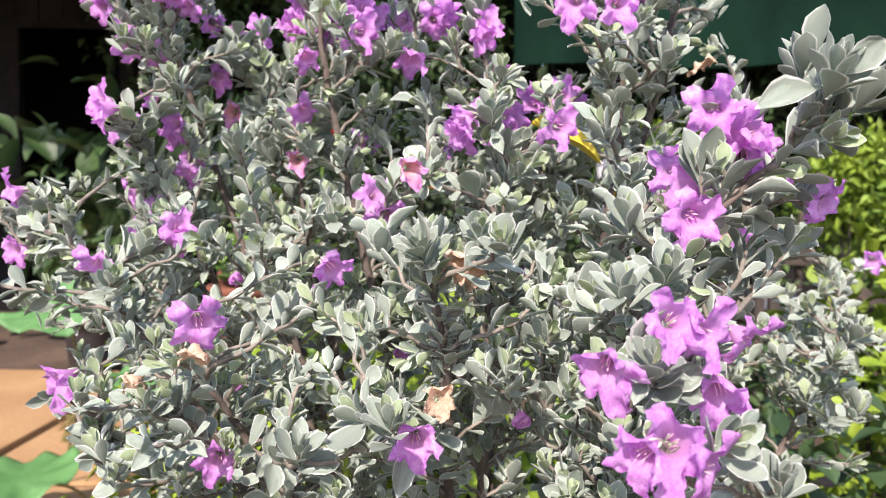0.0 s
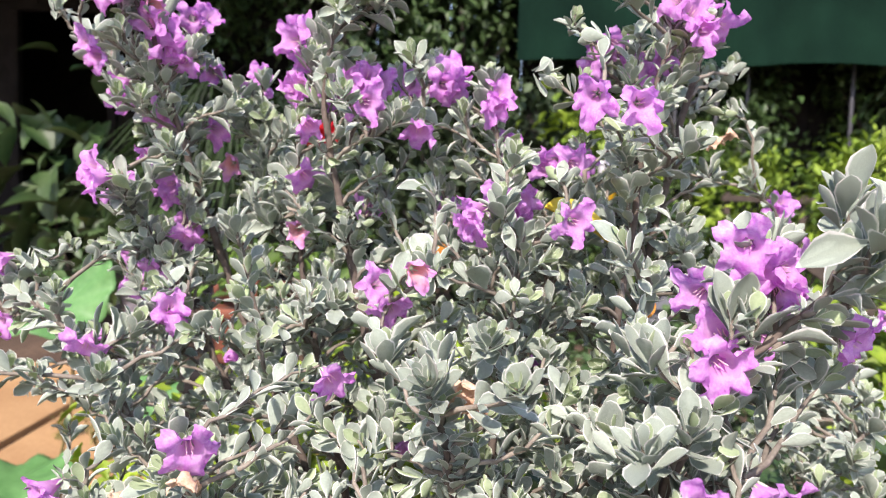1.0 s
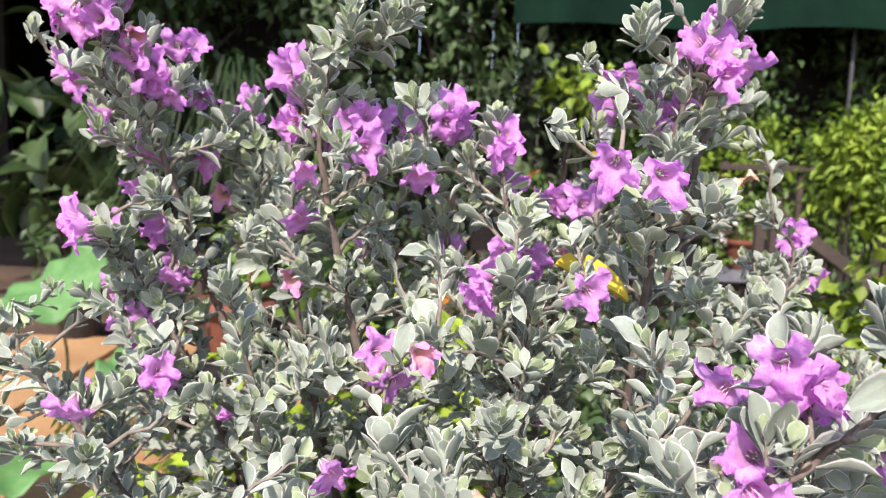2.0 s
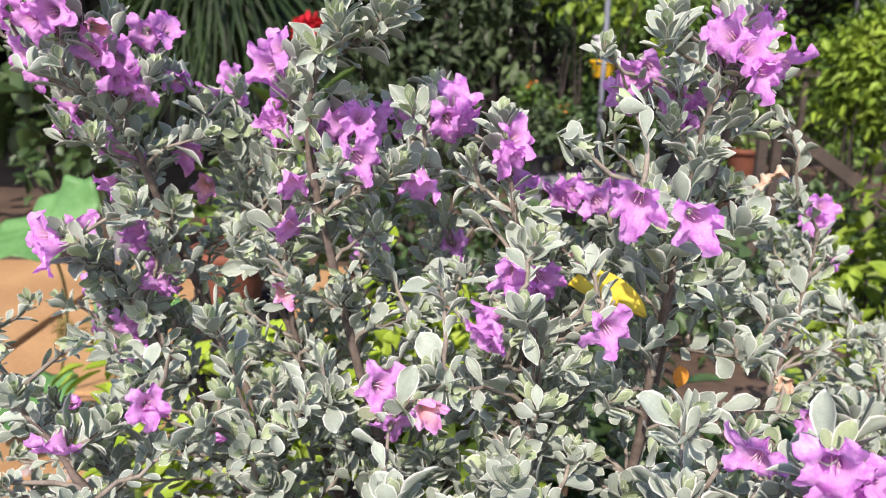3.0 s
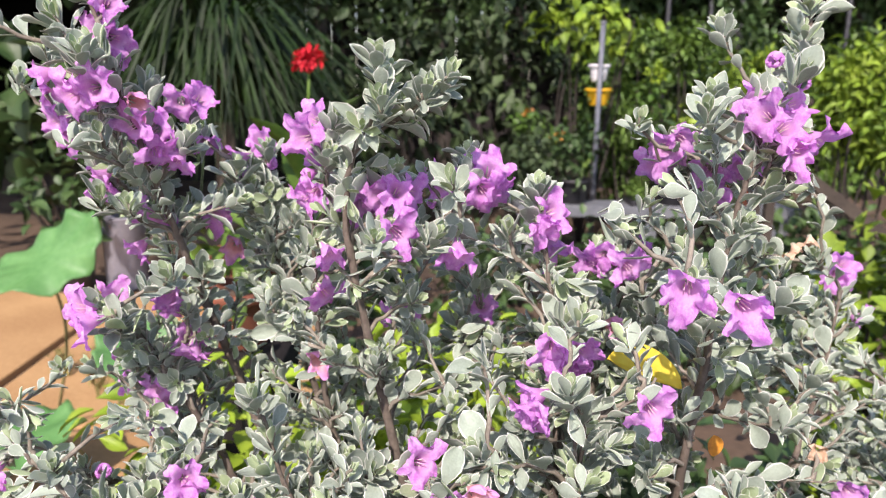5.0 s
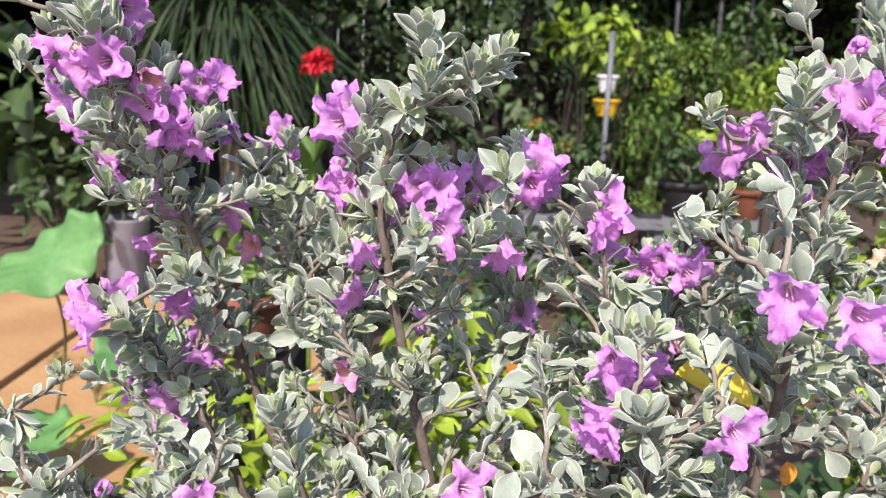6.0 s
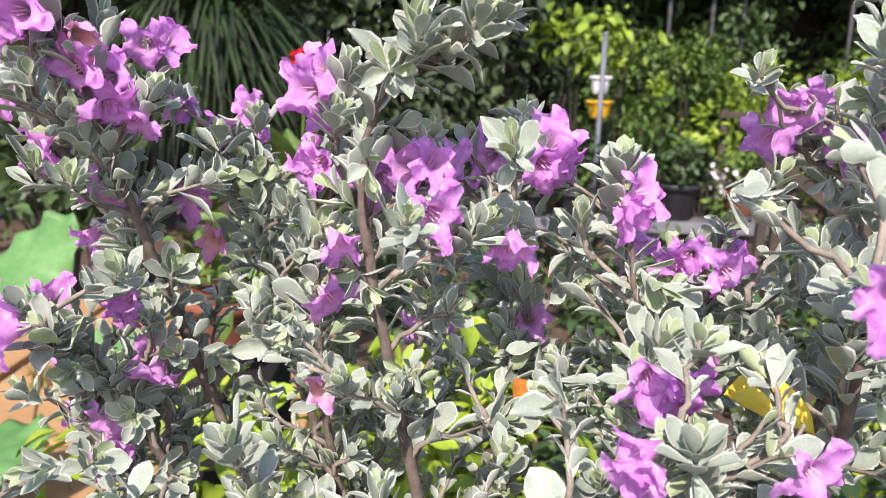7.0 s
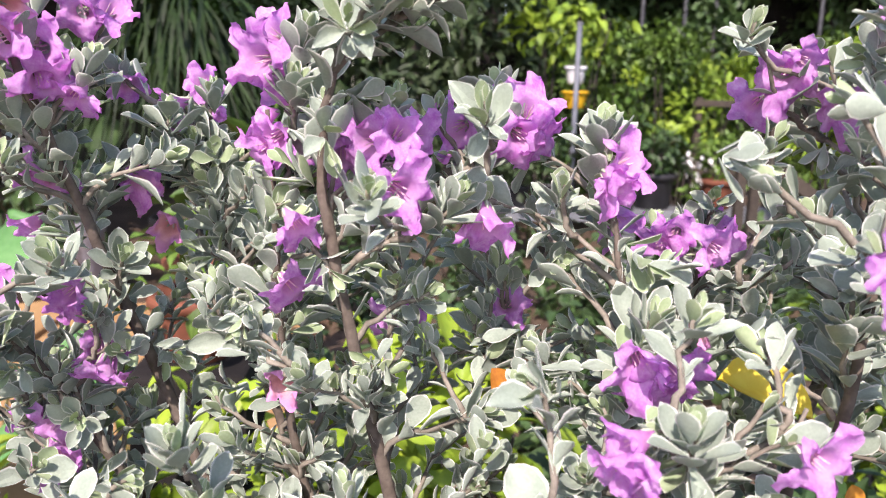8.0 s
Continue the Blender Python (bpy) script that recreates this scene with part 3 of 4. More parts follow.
# rack for plants behind the shelf
rack = thing("plant_rack", (2.45, 6.25, 0), "weathered wooden plant rack with one rail", "rack")
for x in (2.30, 2.92):
    part("post", box_bm((x - 0.022, 6.22, -0.02), (x + 0.022, 6.26, 1.22), 0.004), PLANK, rack)
part("rail", box_bm((2.24, 6.175, 1.15), (3.0, 6.22, 1.20), 0.004), PLANK, rack)
part("rail", box_bm((2.24, 6.175, 0.62), (3.0, 6.22, 0.66), 0.004), PLANK, rack)

# leaning plank
beam = thing("wooden_plank", (2.1, 4.2, 0), "weathered wooden plank leaning beside the shrubs", "plank")
way = Vector((2.50, 4.20, 0.49)) - Vector((1.84, 4.22, 0.94))
part("plank", box_bm((0, -0.02, -0.034), (way.length, 0.02, 0.034), 0.004, turn=Matrix.Translation((1.84, 4.22, 0.94)) @ way.to_track_quat("X", "Z").to_matrix().to_4x4()), PLANK, beam)
for x, z in ((1.86, 1.02), (1.78, 0.98), (2.42, 0.52)):
    part("strut", box_bm((x - 0.025, 4.245, -0.02), (x + 0.025, 4.29, z), 0.004), PLANK, beam)
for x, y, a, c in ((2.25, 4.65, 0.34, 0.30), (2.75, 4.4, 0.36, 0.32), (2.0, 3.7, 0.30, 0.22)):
    shrub("low_plant", "low dark leafy plant added to fill the dark ground", (x, y, c * 0.9), (a, 0.28, c), 420, 0.075, DEEP, BROAD, "plant", group="low dark plants", fill=0.2)

# strap-leaved plant on a short trunk, a grey pot and black pots beside it
big = potted("strap_leaf_plant", "large arching strap-leaved plant in a black pot", (-1.30, 4.95, 0), 0.24, 0.46, BLACKPOT, "potted plant")
tube_part("trunk", curve_points([(-1.30, 4.95, 0.36), (-1.29, 4.94, 0.8), (-1.31, 4.95, 1.06)], 12), [0.085 - 0.035 * i / 11 for i in range(12)], BARK, big, 12, 0.05)
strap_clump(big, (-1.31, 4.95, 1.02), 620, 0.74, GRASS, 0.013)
bucket = thing("bucket", (-1.90, 4.78, 0), "plain bluish grey bucket on the paving's edge", "bucket")
part("shell", lathe_bm([(0, 0), (0.115, 0), (0.12, 0.006), (0.135, 0.44), (0.141, 0.445), (0.141, 0.455), (0.134, 0.455), (0.118, 0.02), (0, 0.02)], (-1.90, 4.78, 0), 40), GREYPOT, bucket, smooth=True)
for x, y, r, h in ((-2.16, 4.62, 0.15, 0.36), (-0.62, 4.9, 0.18, 0.36)):
    p = potted("potted_plant", "black plastic pot with a dark broad-leaved plant", (x, y, 0), r, h, BLACKPOT, "potted plant", "black pots")
    stems(p, (x, y, h - 0.04), [(x + rng.uniform(-r, r), y + rng.uniform(-r, r), h + 0.35) for _ in range(4)], 0.008)
    crown(p, DEEP, (x, y, h + 0.22), (0.24, 0.22, 0.28), 130, 0.11, BROAD, droop=0.5)
shrub("shrub", "dark broad-leaved plant in the shade by the shed", (-2.9, 6.0, 0.8), (0.7, 0.5, 0.8), 120, 0.34, DEEP, BROAD, droop=0.5)

# low dark plants on the ground before the shelf, added to stand in for shade there
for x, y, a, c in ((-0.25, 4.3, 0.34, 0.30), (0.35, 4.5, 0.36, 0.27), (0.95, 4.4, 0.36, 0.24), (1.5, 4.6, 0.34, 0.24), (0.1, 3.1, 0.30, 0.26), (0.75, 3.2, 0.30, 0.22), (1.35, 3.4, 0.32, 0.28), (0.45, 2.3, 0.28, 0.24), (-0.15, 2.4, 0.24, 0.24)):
    shrub("low_plant", "low dark leafy plant added to fill the dark ground", (x, y, c * 0.9), (a, 0.28, c), 420, 0.075, DEEP, BROAD, "plant", group="low dark plants", fill=0.2)

# red flower on a tall leafy stalk
canna = thing("red_canna", (-0.56, 3.4, 0), "tall broad-leaved plant with one red flower head", "flower")
tube_part("stalk", curve_points([(-0.58, 3.42, -0.02), (-0.56, 3.40, 0.7), (-0.53, 3.38, 1.34)], 12), [0.011 - 0.006 * i / 11 for i in range(12)], GREEN, canna, 8)
crown(canna, RED, (-0.53, 3.37, 1.37), (0.058, 0.05, 0.045), 260, 0.032, BROAD, name="flower_head", fill=0.1, loose=0.25, label="ragged bright red flower head")
f = Foliage(BROAD)
for k in range(9):
    a = k * 2.4
    out = np.array((math.cos(a), math.sin(a) * 0.6, 1.9))
    f.add(k % 2, np.array((-0.57, 3.40, 0.25 + 0.085 * k)), turned(unit(out), unit(np.array((-math.cos(a), -math.sin(a), 0.6)))), 0.38, 0.55)
hang(tagged(new("leaves", f.mesh("leaves", GREEN)), kind="stuff"), canna)


# lotus leaves
def lotus():
    ob = thing("lotus_plant", (-1.15, 2.35, 0), "lotus plant with large round green leaves on thin stalks", "lotus")
    for centre, r, nrm, foot, fold in (((-1.24, 2.5, 0.722), 0.20, (-0.20, -0.62, 0.75), (-1.42, 2.80, 0.0), 0.05), ((-1.33, 2.35, 0.19), 0.195, (0.03, -0.04, 1.0), (-1.12, 2.5, 0.0), 0.035),
                                       ((-0.93, 2.4, 0.47), 0.13, (0.1, -0.55, 0.83), (-1.26, 2.74, 0.0), 0.02)):
        n = Vector(nrm).normalized()
        long = Vector((0.88, 0.1, 0.46)) if centre[2] > 0.6 else Vector((1, 0, 0))
        long = (long - n * long.dot(n)).normalized()
        q = Matrix((long, n.cross(long), n)).transposed()
        narrow = 0.66 if centre[2] > 0.6 else 1.0
        verts, faces = [Vector(centre)], []
        seg, rings = 48, 9
        for i in range(1, rings + 1):
            s = i / rings
            for k in range(seg):
                a = 2 * math.pi * k / seg
                rr = r * s * (1 + 0.05 * math.sin(3 * a + 1) * s + 0.03 * math.sin(7 * a))
                z = fold * s * s * math.sin(2 * a + 0.6) + 0.12 * r * s * s + 0.018 * s ** 3 * math.sin(9 * a)
                verts.append(Vector(centre) + q @ Vector((rr * math.cos(a), rr * narrow * math.sin(a), z)))
        for k in range(seg):
            faces.append((0, 1 + k, 1 + (k + 1) % seg))
        for i in range(rings - 1):
            for k in range(seg):
                a, b = 1 + i * seg + k, 1 + i * seg + (k + 1) % seg
                faces.append((a, a + seg, b + seg, b))
        top = len(verts)
        verts += [v - n * 0.002 for v in verts]
        faces += [tuple(top + i for i in fc)[::-1] for fc in faces]
        for k in range(seg):
            a, b = 1 + (rings - 1) * seg + k, 1 + (rings - 1) * seg + (k + 1) % seg
            faces.append((a, a + top, b + top, b))
        hang(new("leaf", mesh_from("lotus_leaf", verts, faces, LOTUS)), ob)
        c, g = np.array(centre), np.array(foot)
        tube_part("stalk", curve_points([g - np.array((0, 0, 0.03)), g * 0.45 + c * 0.55 + np.array((0.05, 0.02, 0.02)), c - np.array(n) * 0.004], 14), [0.0065 - 0.002 * i / 13 for i in range(14)], LOTUS_STEM, ob, 7)


lotus()

def weed(x, y, h):
    ob = thing("weed", (x, y, 0.005), "yellowish dry weed tuft growing in the paving joint", "weed", "weeds")
    stems(ob, (x, y, -0.01), [(x + rng.gauss(0, 0.035), y + rng.gauss(0, 0.03), h * rng.uniform(0.6, 1.0)) for _ in range(6)], 0.0025, DRYGRASS)
    crown(ob, DRYGRASS, (x, y, h * 0.55), (0.05, 0.04, h * 0.5), 120, 0.035, LANCE, loose=0.3)


for x, y, h in ((-1.36, 3.05, 0.30), (-1.18, 2.85, 0.22), (-1.62, 3.3, 0.12), (-0.95, 2.7, 0.26)):
    weed(x, y, h)

# terracotta pots and lime-green plants standing behind the sage
for x, y, r, h, z in ((-0.47, 1.95, 0.085, 0.16, 0.73), (-0.41, 1.62, 0.072, 0.12, 0.77)):
    block = thing("pot_stand", (x, y, 0), "dark wooden block under a terracotta pot", "stand")
    part("block", box_bm((x - 0.10, y - 0.10, -0.02), (x + 0.10, y + 0.10, z), 0.01), SHADEWOOD, block)
    p = potted("terracotta_pot", "reddish terracotta pot with small leaves in it", (x, y, z + 0.001), r, h, TERRACOTTA, "plant pot", "terracotta pots")
    crown(p, GREEN, (x, y, z + h + 0.03), (r * 0.9, r * 0.8, 0.05), 60, 0.05)
for x, y, z, a, c, n in ((-0.32, 1.30, 0.66, 0.20, 0.22, 480), (0.00, 1.40, 0.68, 0.22, 0.20, 520)):
    shrub("lime_plant", "bright lime-green leafy plant behind the sage", (x, y, z), (a, 0.2, c), n, 0.056, LIME, BROAD, "plant", droop=0.4, group="lime-green plants")
# dark plants added behind the sage so the gaps in it look shaded
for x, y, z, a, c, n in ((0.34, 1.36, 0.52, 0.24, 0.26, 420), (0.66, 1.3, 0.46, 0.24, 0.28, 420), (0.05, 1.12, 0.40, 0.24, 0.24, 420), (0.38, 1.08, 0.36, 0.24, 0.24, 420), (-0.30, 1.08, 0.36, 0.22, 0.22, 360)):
    shrub("low_plant", "dark green leafy plant added to fill shaded gaps behind the sage", (x, y, z), (a, 0.2, c), n, 0.06, DEEP, BROAD, "plant", droop=0.4, group="low dark plants", fill=0.2)

# pebbles at the foot of the lotus
verts, faces = [], []
for _ in range(420):
    c = np.array((rng.uniform(-1.25, -0.3), rng.uniform(1.2, 2.4), 0.012))
    r = rng.uniform(0.008, 0.02)
    at = len(verts)
    for i, z in enumerate((-0.6, 0.25, 0.75)):
        for k in range(6):
            a = k * math.pi / 3 + i
            verts.append(c + r * np.array((math.cos(a) * (1, 1.1, 0.55)[i], math.sin(a) * (1, 1.0, 0.5)[i], z)))
    for i in (0, 1):
        for k in range(6):
            faces.append((at + i * 6 + k, at + i * 6 + (k + 1) % 6, at + i * 6 + 6 + (k + 1) % 6, at + i * 6 + 6 + k))
    faces.append(tuple(at + 12 + k for k in range(6)))
tagged(new("pebbles", mesh_from("pebbles", verts, faces, PEBBLE)), "pinkish grey pebbles strewn on the paving", "pebbles", kind="stuff")


# ---------------------------------------------------------------- the flowering sage
sage = thing("purple_sage_bush", (0.03, 0.66, 0), "silver-leaved sage bush covered in purple bell flowers", "shrub")
SINGLE = 300                 # leaves built as pieces of their own, those at the front of the bush
front_leaves = []
UP = np.array((0.0, 0.0, 1.0))


def corolla(seed, spread, lobe, length=0.0125, droop=0.0, ruffle=1.0, furl=0.0):
    """A bell flower that opens along x: five rounded wavy lobes on a tube. Vertices, faces and depth (0 in the tube, 1 at the lobes' edge)."""
    r = random.Random(seed)
    seg, rings = 75, 15
    phase = [r.uniform(0, 6.28) for _ in range(6)]
    big = [r.uniform(0.78, 1.2) for _ in range(5)]
    lean = [r.uniform(-0.75, 0.75) for _ in range(5)]
    verts, depth, faces = [], [], []
    for i in range(rings + 1):
        s = i / rings
        for k in range(seg):
            a = 2 * math.pi * k / seg - math.pi / 2
            q = 5 * k / seg
            j = int(q + 0.5) % 5
            off = abs(q - round(q)) * 2
            m = max(0.0, 1 - off ** 2.4) ** 0.5
            t = max(0.0, (s - 0.45) / 0.55)
            a -= (q - round(q)) * 0.4 * math.pi * 0.30 * t                # lobes narrow towards their ends, with gaps between them
            tube_r = 0.0018 + 0.0048 * min(1, s / 0.5) ** 1.2
            ell = lobe * big[j] * (0.06 + 0.94 * m) * (1.04, 1.0, 1.12, 1.12, 1.0)[j]
            ang = spread + lean[j] * 0.7 + furl * t + (0.30, 0.12, -0.10, -0.10, 0.12)[j]
            x = length * min(1, s / 0.5) + ell * t * math.cos(ang) * (1 - 0.25 * t)
            rad = tube_r + ell * t * math.sin(ang)
            x += ruffle * lobe * t * t * (0.10 * math.sin(3 * a + phase[0]) + 0.09 * math.sin(8 * a + phase[1]) + 0.02 * math.sin(13 * a + phase[2]))
            x += lobe * t * t * off * off * (0.30, -0.25, 0.35, 0.30, -0.2)[j]
            rad += ruffle * lobe * 0.05 * t * math.sin(4 * a + phase[3])
            z = rad * math.sin(a) - droop * lobe * t * t
            w = Vector((x * 210 + seed, rad * math.cos(a) * 210, z * 210))
            give = [0.0030 * t * noise.noise(w + Vector(o)) + 0.0011 * t * noise.noise(w * 2.7 + Vector(o)) for o in ((0, 0, 0), (7, 1, 3), (2, 9, 5))]
            verts.append((x + give[0], rad * math.cos(a) + give[1], z + give[2]))
            depth.append(s)
    for i in range(rings):
        for k in range(seg):
            a, b = i * seg + k, i * seg + (k + 1) % seg
            faces.append((a, b, b + seg, a + seg))
    return verts, faces, depth


def star(n, reach, width, x0, x1, flare):
    """Narrow pointed sepals, or filaments, round the x axis."""
    verts, faces = [], []
    for k in range(n):
        a = 2 * math.pi * (k + 0.3) / n
        c, s = math.cos(a), math.sin(a)
        at = len(verts)
        for u, w, r in ((0, 0.7, 0.0016), (0.45, 1.0, flare * 0.75), (1, 0.12, flare)):
            x = x0 + (x1 - x0) * u
            verts += [(x, c * r - s * w * width, s * r + c * w * width), (x + 0.0002, c * (r + width * 0.7), s * (r + width * 0.7)), (x, c * r + s * w * width, s * r - c * w * width), (x, c * (r - width * 0.5), s * (r - width * 0.5))]
        for i in (0, 1):
            for j in range(4):
                faces.append((at + 4 * i + j, at + 4 * i + (j + 1) % 4, at + 4 * i + 4 + (j + 1) % 4, at + 4 * i + 4 + j))
        faces.append((at + 8, at + 9, at + 10, at + 11))
    return verts, faces


OPEN = []
for k, (spread, lobe, droop, ruffle, furl) in enumerate(((0.70, 0.0100, 0.20, 1.3, 0.45), (0.52, 0.0108, 0.35, 1.6, 0.60), (0.90, 0.0098, 0.05, 1.5, 0.3), (0.40, 0.0105, 0.40, 1.7, 0.7), (0.62, 0.0112, -0.20, 1.4, 0.7), (0.34, 0.0100, 0.25, 1.4, 0.45), (0.50, 0.0112, 0.1, 1.9, 0.8))):
    v, fc, d = corolla(20 + k, spread, lobe, 0.0120, droop, ruffle, furl)
    OPEN.append((mesh_from("corolla", v, fc, PETAL, depth=d)))
v, fc, d = corolla(31, 0.10, 0.0070, 0.0095, 0.1, 0.5, -0.9)
BUD = mesh_from("bud", v, fc, PETAL, depth=d)
v, fc, d = corolla(33, 0.5, 0.0085, 0.0100, 0.5, 1.8, 0.1)
WILTED = mesh_from("wilted_corolla", v, fc, FADED, depth=d)
v, fc, d = corolla(37, 0.6, 0.0095, 0.0090, 0.6, 2.6, 0.3)
DRIED = mesh_from("dried_corolla", v, fc, DRY, depth=d)
v, fc = star(5, 0, 0.0011, -0.0005, 0.0055, 0.0036)
SEPALS = mesh_from("calyx", v, fc, CALYX)
v, fc = star(4, 0, 0.00045, 0.003, 0.0135, 0.0021)
FILAMENTS = mesh_from("stamen_tuft", v, fc, STAMEN)


def flower(parent, place, way, kind="open", size=1.0, roll=0.0):
    """One flower: corolla, calyx behind it and stamens in its throat. way: towards where it opens."""
    axes = turned(unit(way), UP)
    m = Matrix([[*axes[i], 0] for i in range(3)] + [[0, 0, 0, 1]])
    m = Matrix.Translation(Vector(place) - Vector(unit(way)) * 0.012 * size) @ m @ Matrix.Rotation(roll, 4, "X") @ Matrix.Scale(size, 4)
    me = {"open": OPEN[rng.randrange(len(OPEN))], "bud": BUD, "wilted": WILTED, "dried": DRIED}[kind]
    ob = new("flower" if kind != "bud" else "flower_bud", me)
    ob.matrix_world = m
    hang(ob, parent)
    if kind != "open":
        tagged(ob, {"bud": "closed pink-purple bud", "wilted": "wilting salmon-pink flower", "dried": "dry tan flower"}[kind])
    tri = [("calyx", SEPALS)] + ([("stamen_tuft", FILAMENTS)] if kind == "open" else [])
    for nm, data in tri:
        c = new(nm, data)
        c.parent = ob
    return ob


def leafy(path, axis, fol, young, front, n=12, size=0.0185, run=0.06, open_=1.0):
    """A rosette of leaves at the end of a shoot and leaves down its last stretch."""
    tip = path[-1]
    axis = unit(axis)
    side = unit(np.cross(axis, np.array((0.37, 0.81, 0.2))))
    other = np.cross(axis, side)
    turn = rng.uniform(0, 6.28)
    for i in range(n):
        f = i / max(1, n - 1)
        a = turn + i * 2.39996 + rng.uniform(-0.2, 0.2)
        out = math.cos(a) * side + math.sin(a) * other
        th = (0.15 + 0.80 * f ** 0.9) * open_ + rng.uniform(-0.14, 0.14)
        way = axis * math.cos(th) + out * math.sin(th)
        up = axis * math.sin(th) - out * math.cos(th) + scatter(0.12)
        length = size * (0.50 + 0.55 * min(1, 1.5 * f)) * rng.uniform(0.85, 1.15)
        where = tip - axis * (0.001 + 0.017 * f) + out * 0.0008
        put_leaf(young if i < 5 else fol, rng.randrange(2), where, turned(way, up), length, rng.uniform(0.75, 1.05), front)
    done, i = 0.0, 0
    a = turn
    for k in range(len(path) - 1, 0, -1):
        seg = path[k] - path[k - 1]
        l = np.linalg.norm(seg)
        steps = max(1, round(l / 0.0052))
        for s in range(steps):
            done += l / steps
            if done > run:
                return
            if done < 0.012:
                continue
            ax = seg / (l + 1e-9)
            e = unit(np.cross(ax, np.array((0.37, 0.81, 0.2))))
            g = np.cross(ax, e)
            a += 2.39996
            out = math.cos(a) * e + math.sin(a) * g
            th = rng.uniform(0.40, 0.95)
            way = unit(ax * math.cos(th) + out * math.sin(th) + np.array((0, 0, rng.uniform(-0.08, 0.28))))
            up = unit(ax * 0.7 + UP * 0.7 + scatter(0.35))
            put_leaf(fol, rng.randrange(4), path[k] - seg * (s / steps), turned(way, up), size * (rng.uniform(0.65, 1.18) if rng.random() < 0.85 else rng.uniform(1.3, 1.55)), rng.uniform(0.8, 1.15), front)


MOUTHS = []                  # where flowers open, and which way: leaves keep clear of them


def put_leaf(fol, kind, where, axes, size, width, front):
    if MOUTHS:
        end = where + axes[:, 0] * size * 0.7
        gap = end - np.array([m[0] for m in MOUTHS])
        way = np.array([m[1] for m in MOUTHS])
        ahead = np.sum(gap * way, axis=1)
        aside = np.linalg.norm(gap - ahead[:, None] * way, axis=1)
        if np.any((ahead > -0.006) & (ahead < 0.026) & (aside < 0.0115)):
            return
    if front is not None and len(front_leaves) < SINGLE and rng.random() < 0.75:
        front_leaves.append((kind, where, axes, size, width, front))
    else:
        fol.add(kind, where, axes, size, width)


class Wood:
    """All places on limbs and twigs from which a new twig may spring, with the direction there and the limb they belong to."""
    places, ways, owners = [], [], []


SAGE_LIMBS, SHOOT_TIPS, INNER_SHOOTS = [], [], []


def shoot(tip, axis, thick=0.0012, keep=True):
    """A twig from the nearest wood somewhat lower than the tip, bending up into it. Returns its limb and its path."""
    nodes = np.array(Wood.places)
    d = np.linalg.norm((nodes - tip) * np.array((1, 0.85, 1)), axis=1) + np.maximum(0, nodes[:, 2] - tip[2] + 0.035) * 1.8 + (nodes[:, 2] < 0.6) * 9
    k = int(np.argmin(d))
    foot, way, owner = nodes[k], Wood.ways[k], Wood.owners[k]
    gap = np.linalg.norm(tip - foot)
    p1, p2 = foot + way * gap * 0.30 + scatter(0.04 * gap), tip - unit(axis) * gap * 0.38
    t = np.linspace(0, 1, 10)[:, None]
    path = (1 - t) ** 3 * foot + 3 * (1 - t) ** 2 * t * p1 + 3 * (1 - t) * t * t * p2 + t ** 3 * tip
    path[1:-1] += np.array([scatter(0.0011) for _ in range(8)])
    tube_part("twig", path, [thick * 1.7 - thick * 0.9 * i / 9 for i in range(10)], TWIG, SAGE_LIMBS[owner][0], 5)
    if keep:
        for i in (3, 5, 7):
            Wood.places.append(path[i])
            Wood.ways.append(unit(path[i + 1] - path[i - 1]))
            Wood.owners.append(owner)
    return owner, path


# which way a flower opens: to the side (x) and upwards; the rest is towards the front
FACING = {"f": (0.0, -0.12), "l": (-0.80, -0.12), "r": (0.80, -0.12), "d": (0.0, -0.62), "u": (0.05, 0.55), "fl": (-0.38, -0.18), "fr": (0.38, -0.18),
          "ld": (-0.58, -0.48), "rd": (0.58, -0.48), "lu": (-0.5, 0.40), "ru": (0.5, 0.40)}


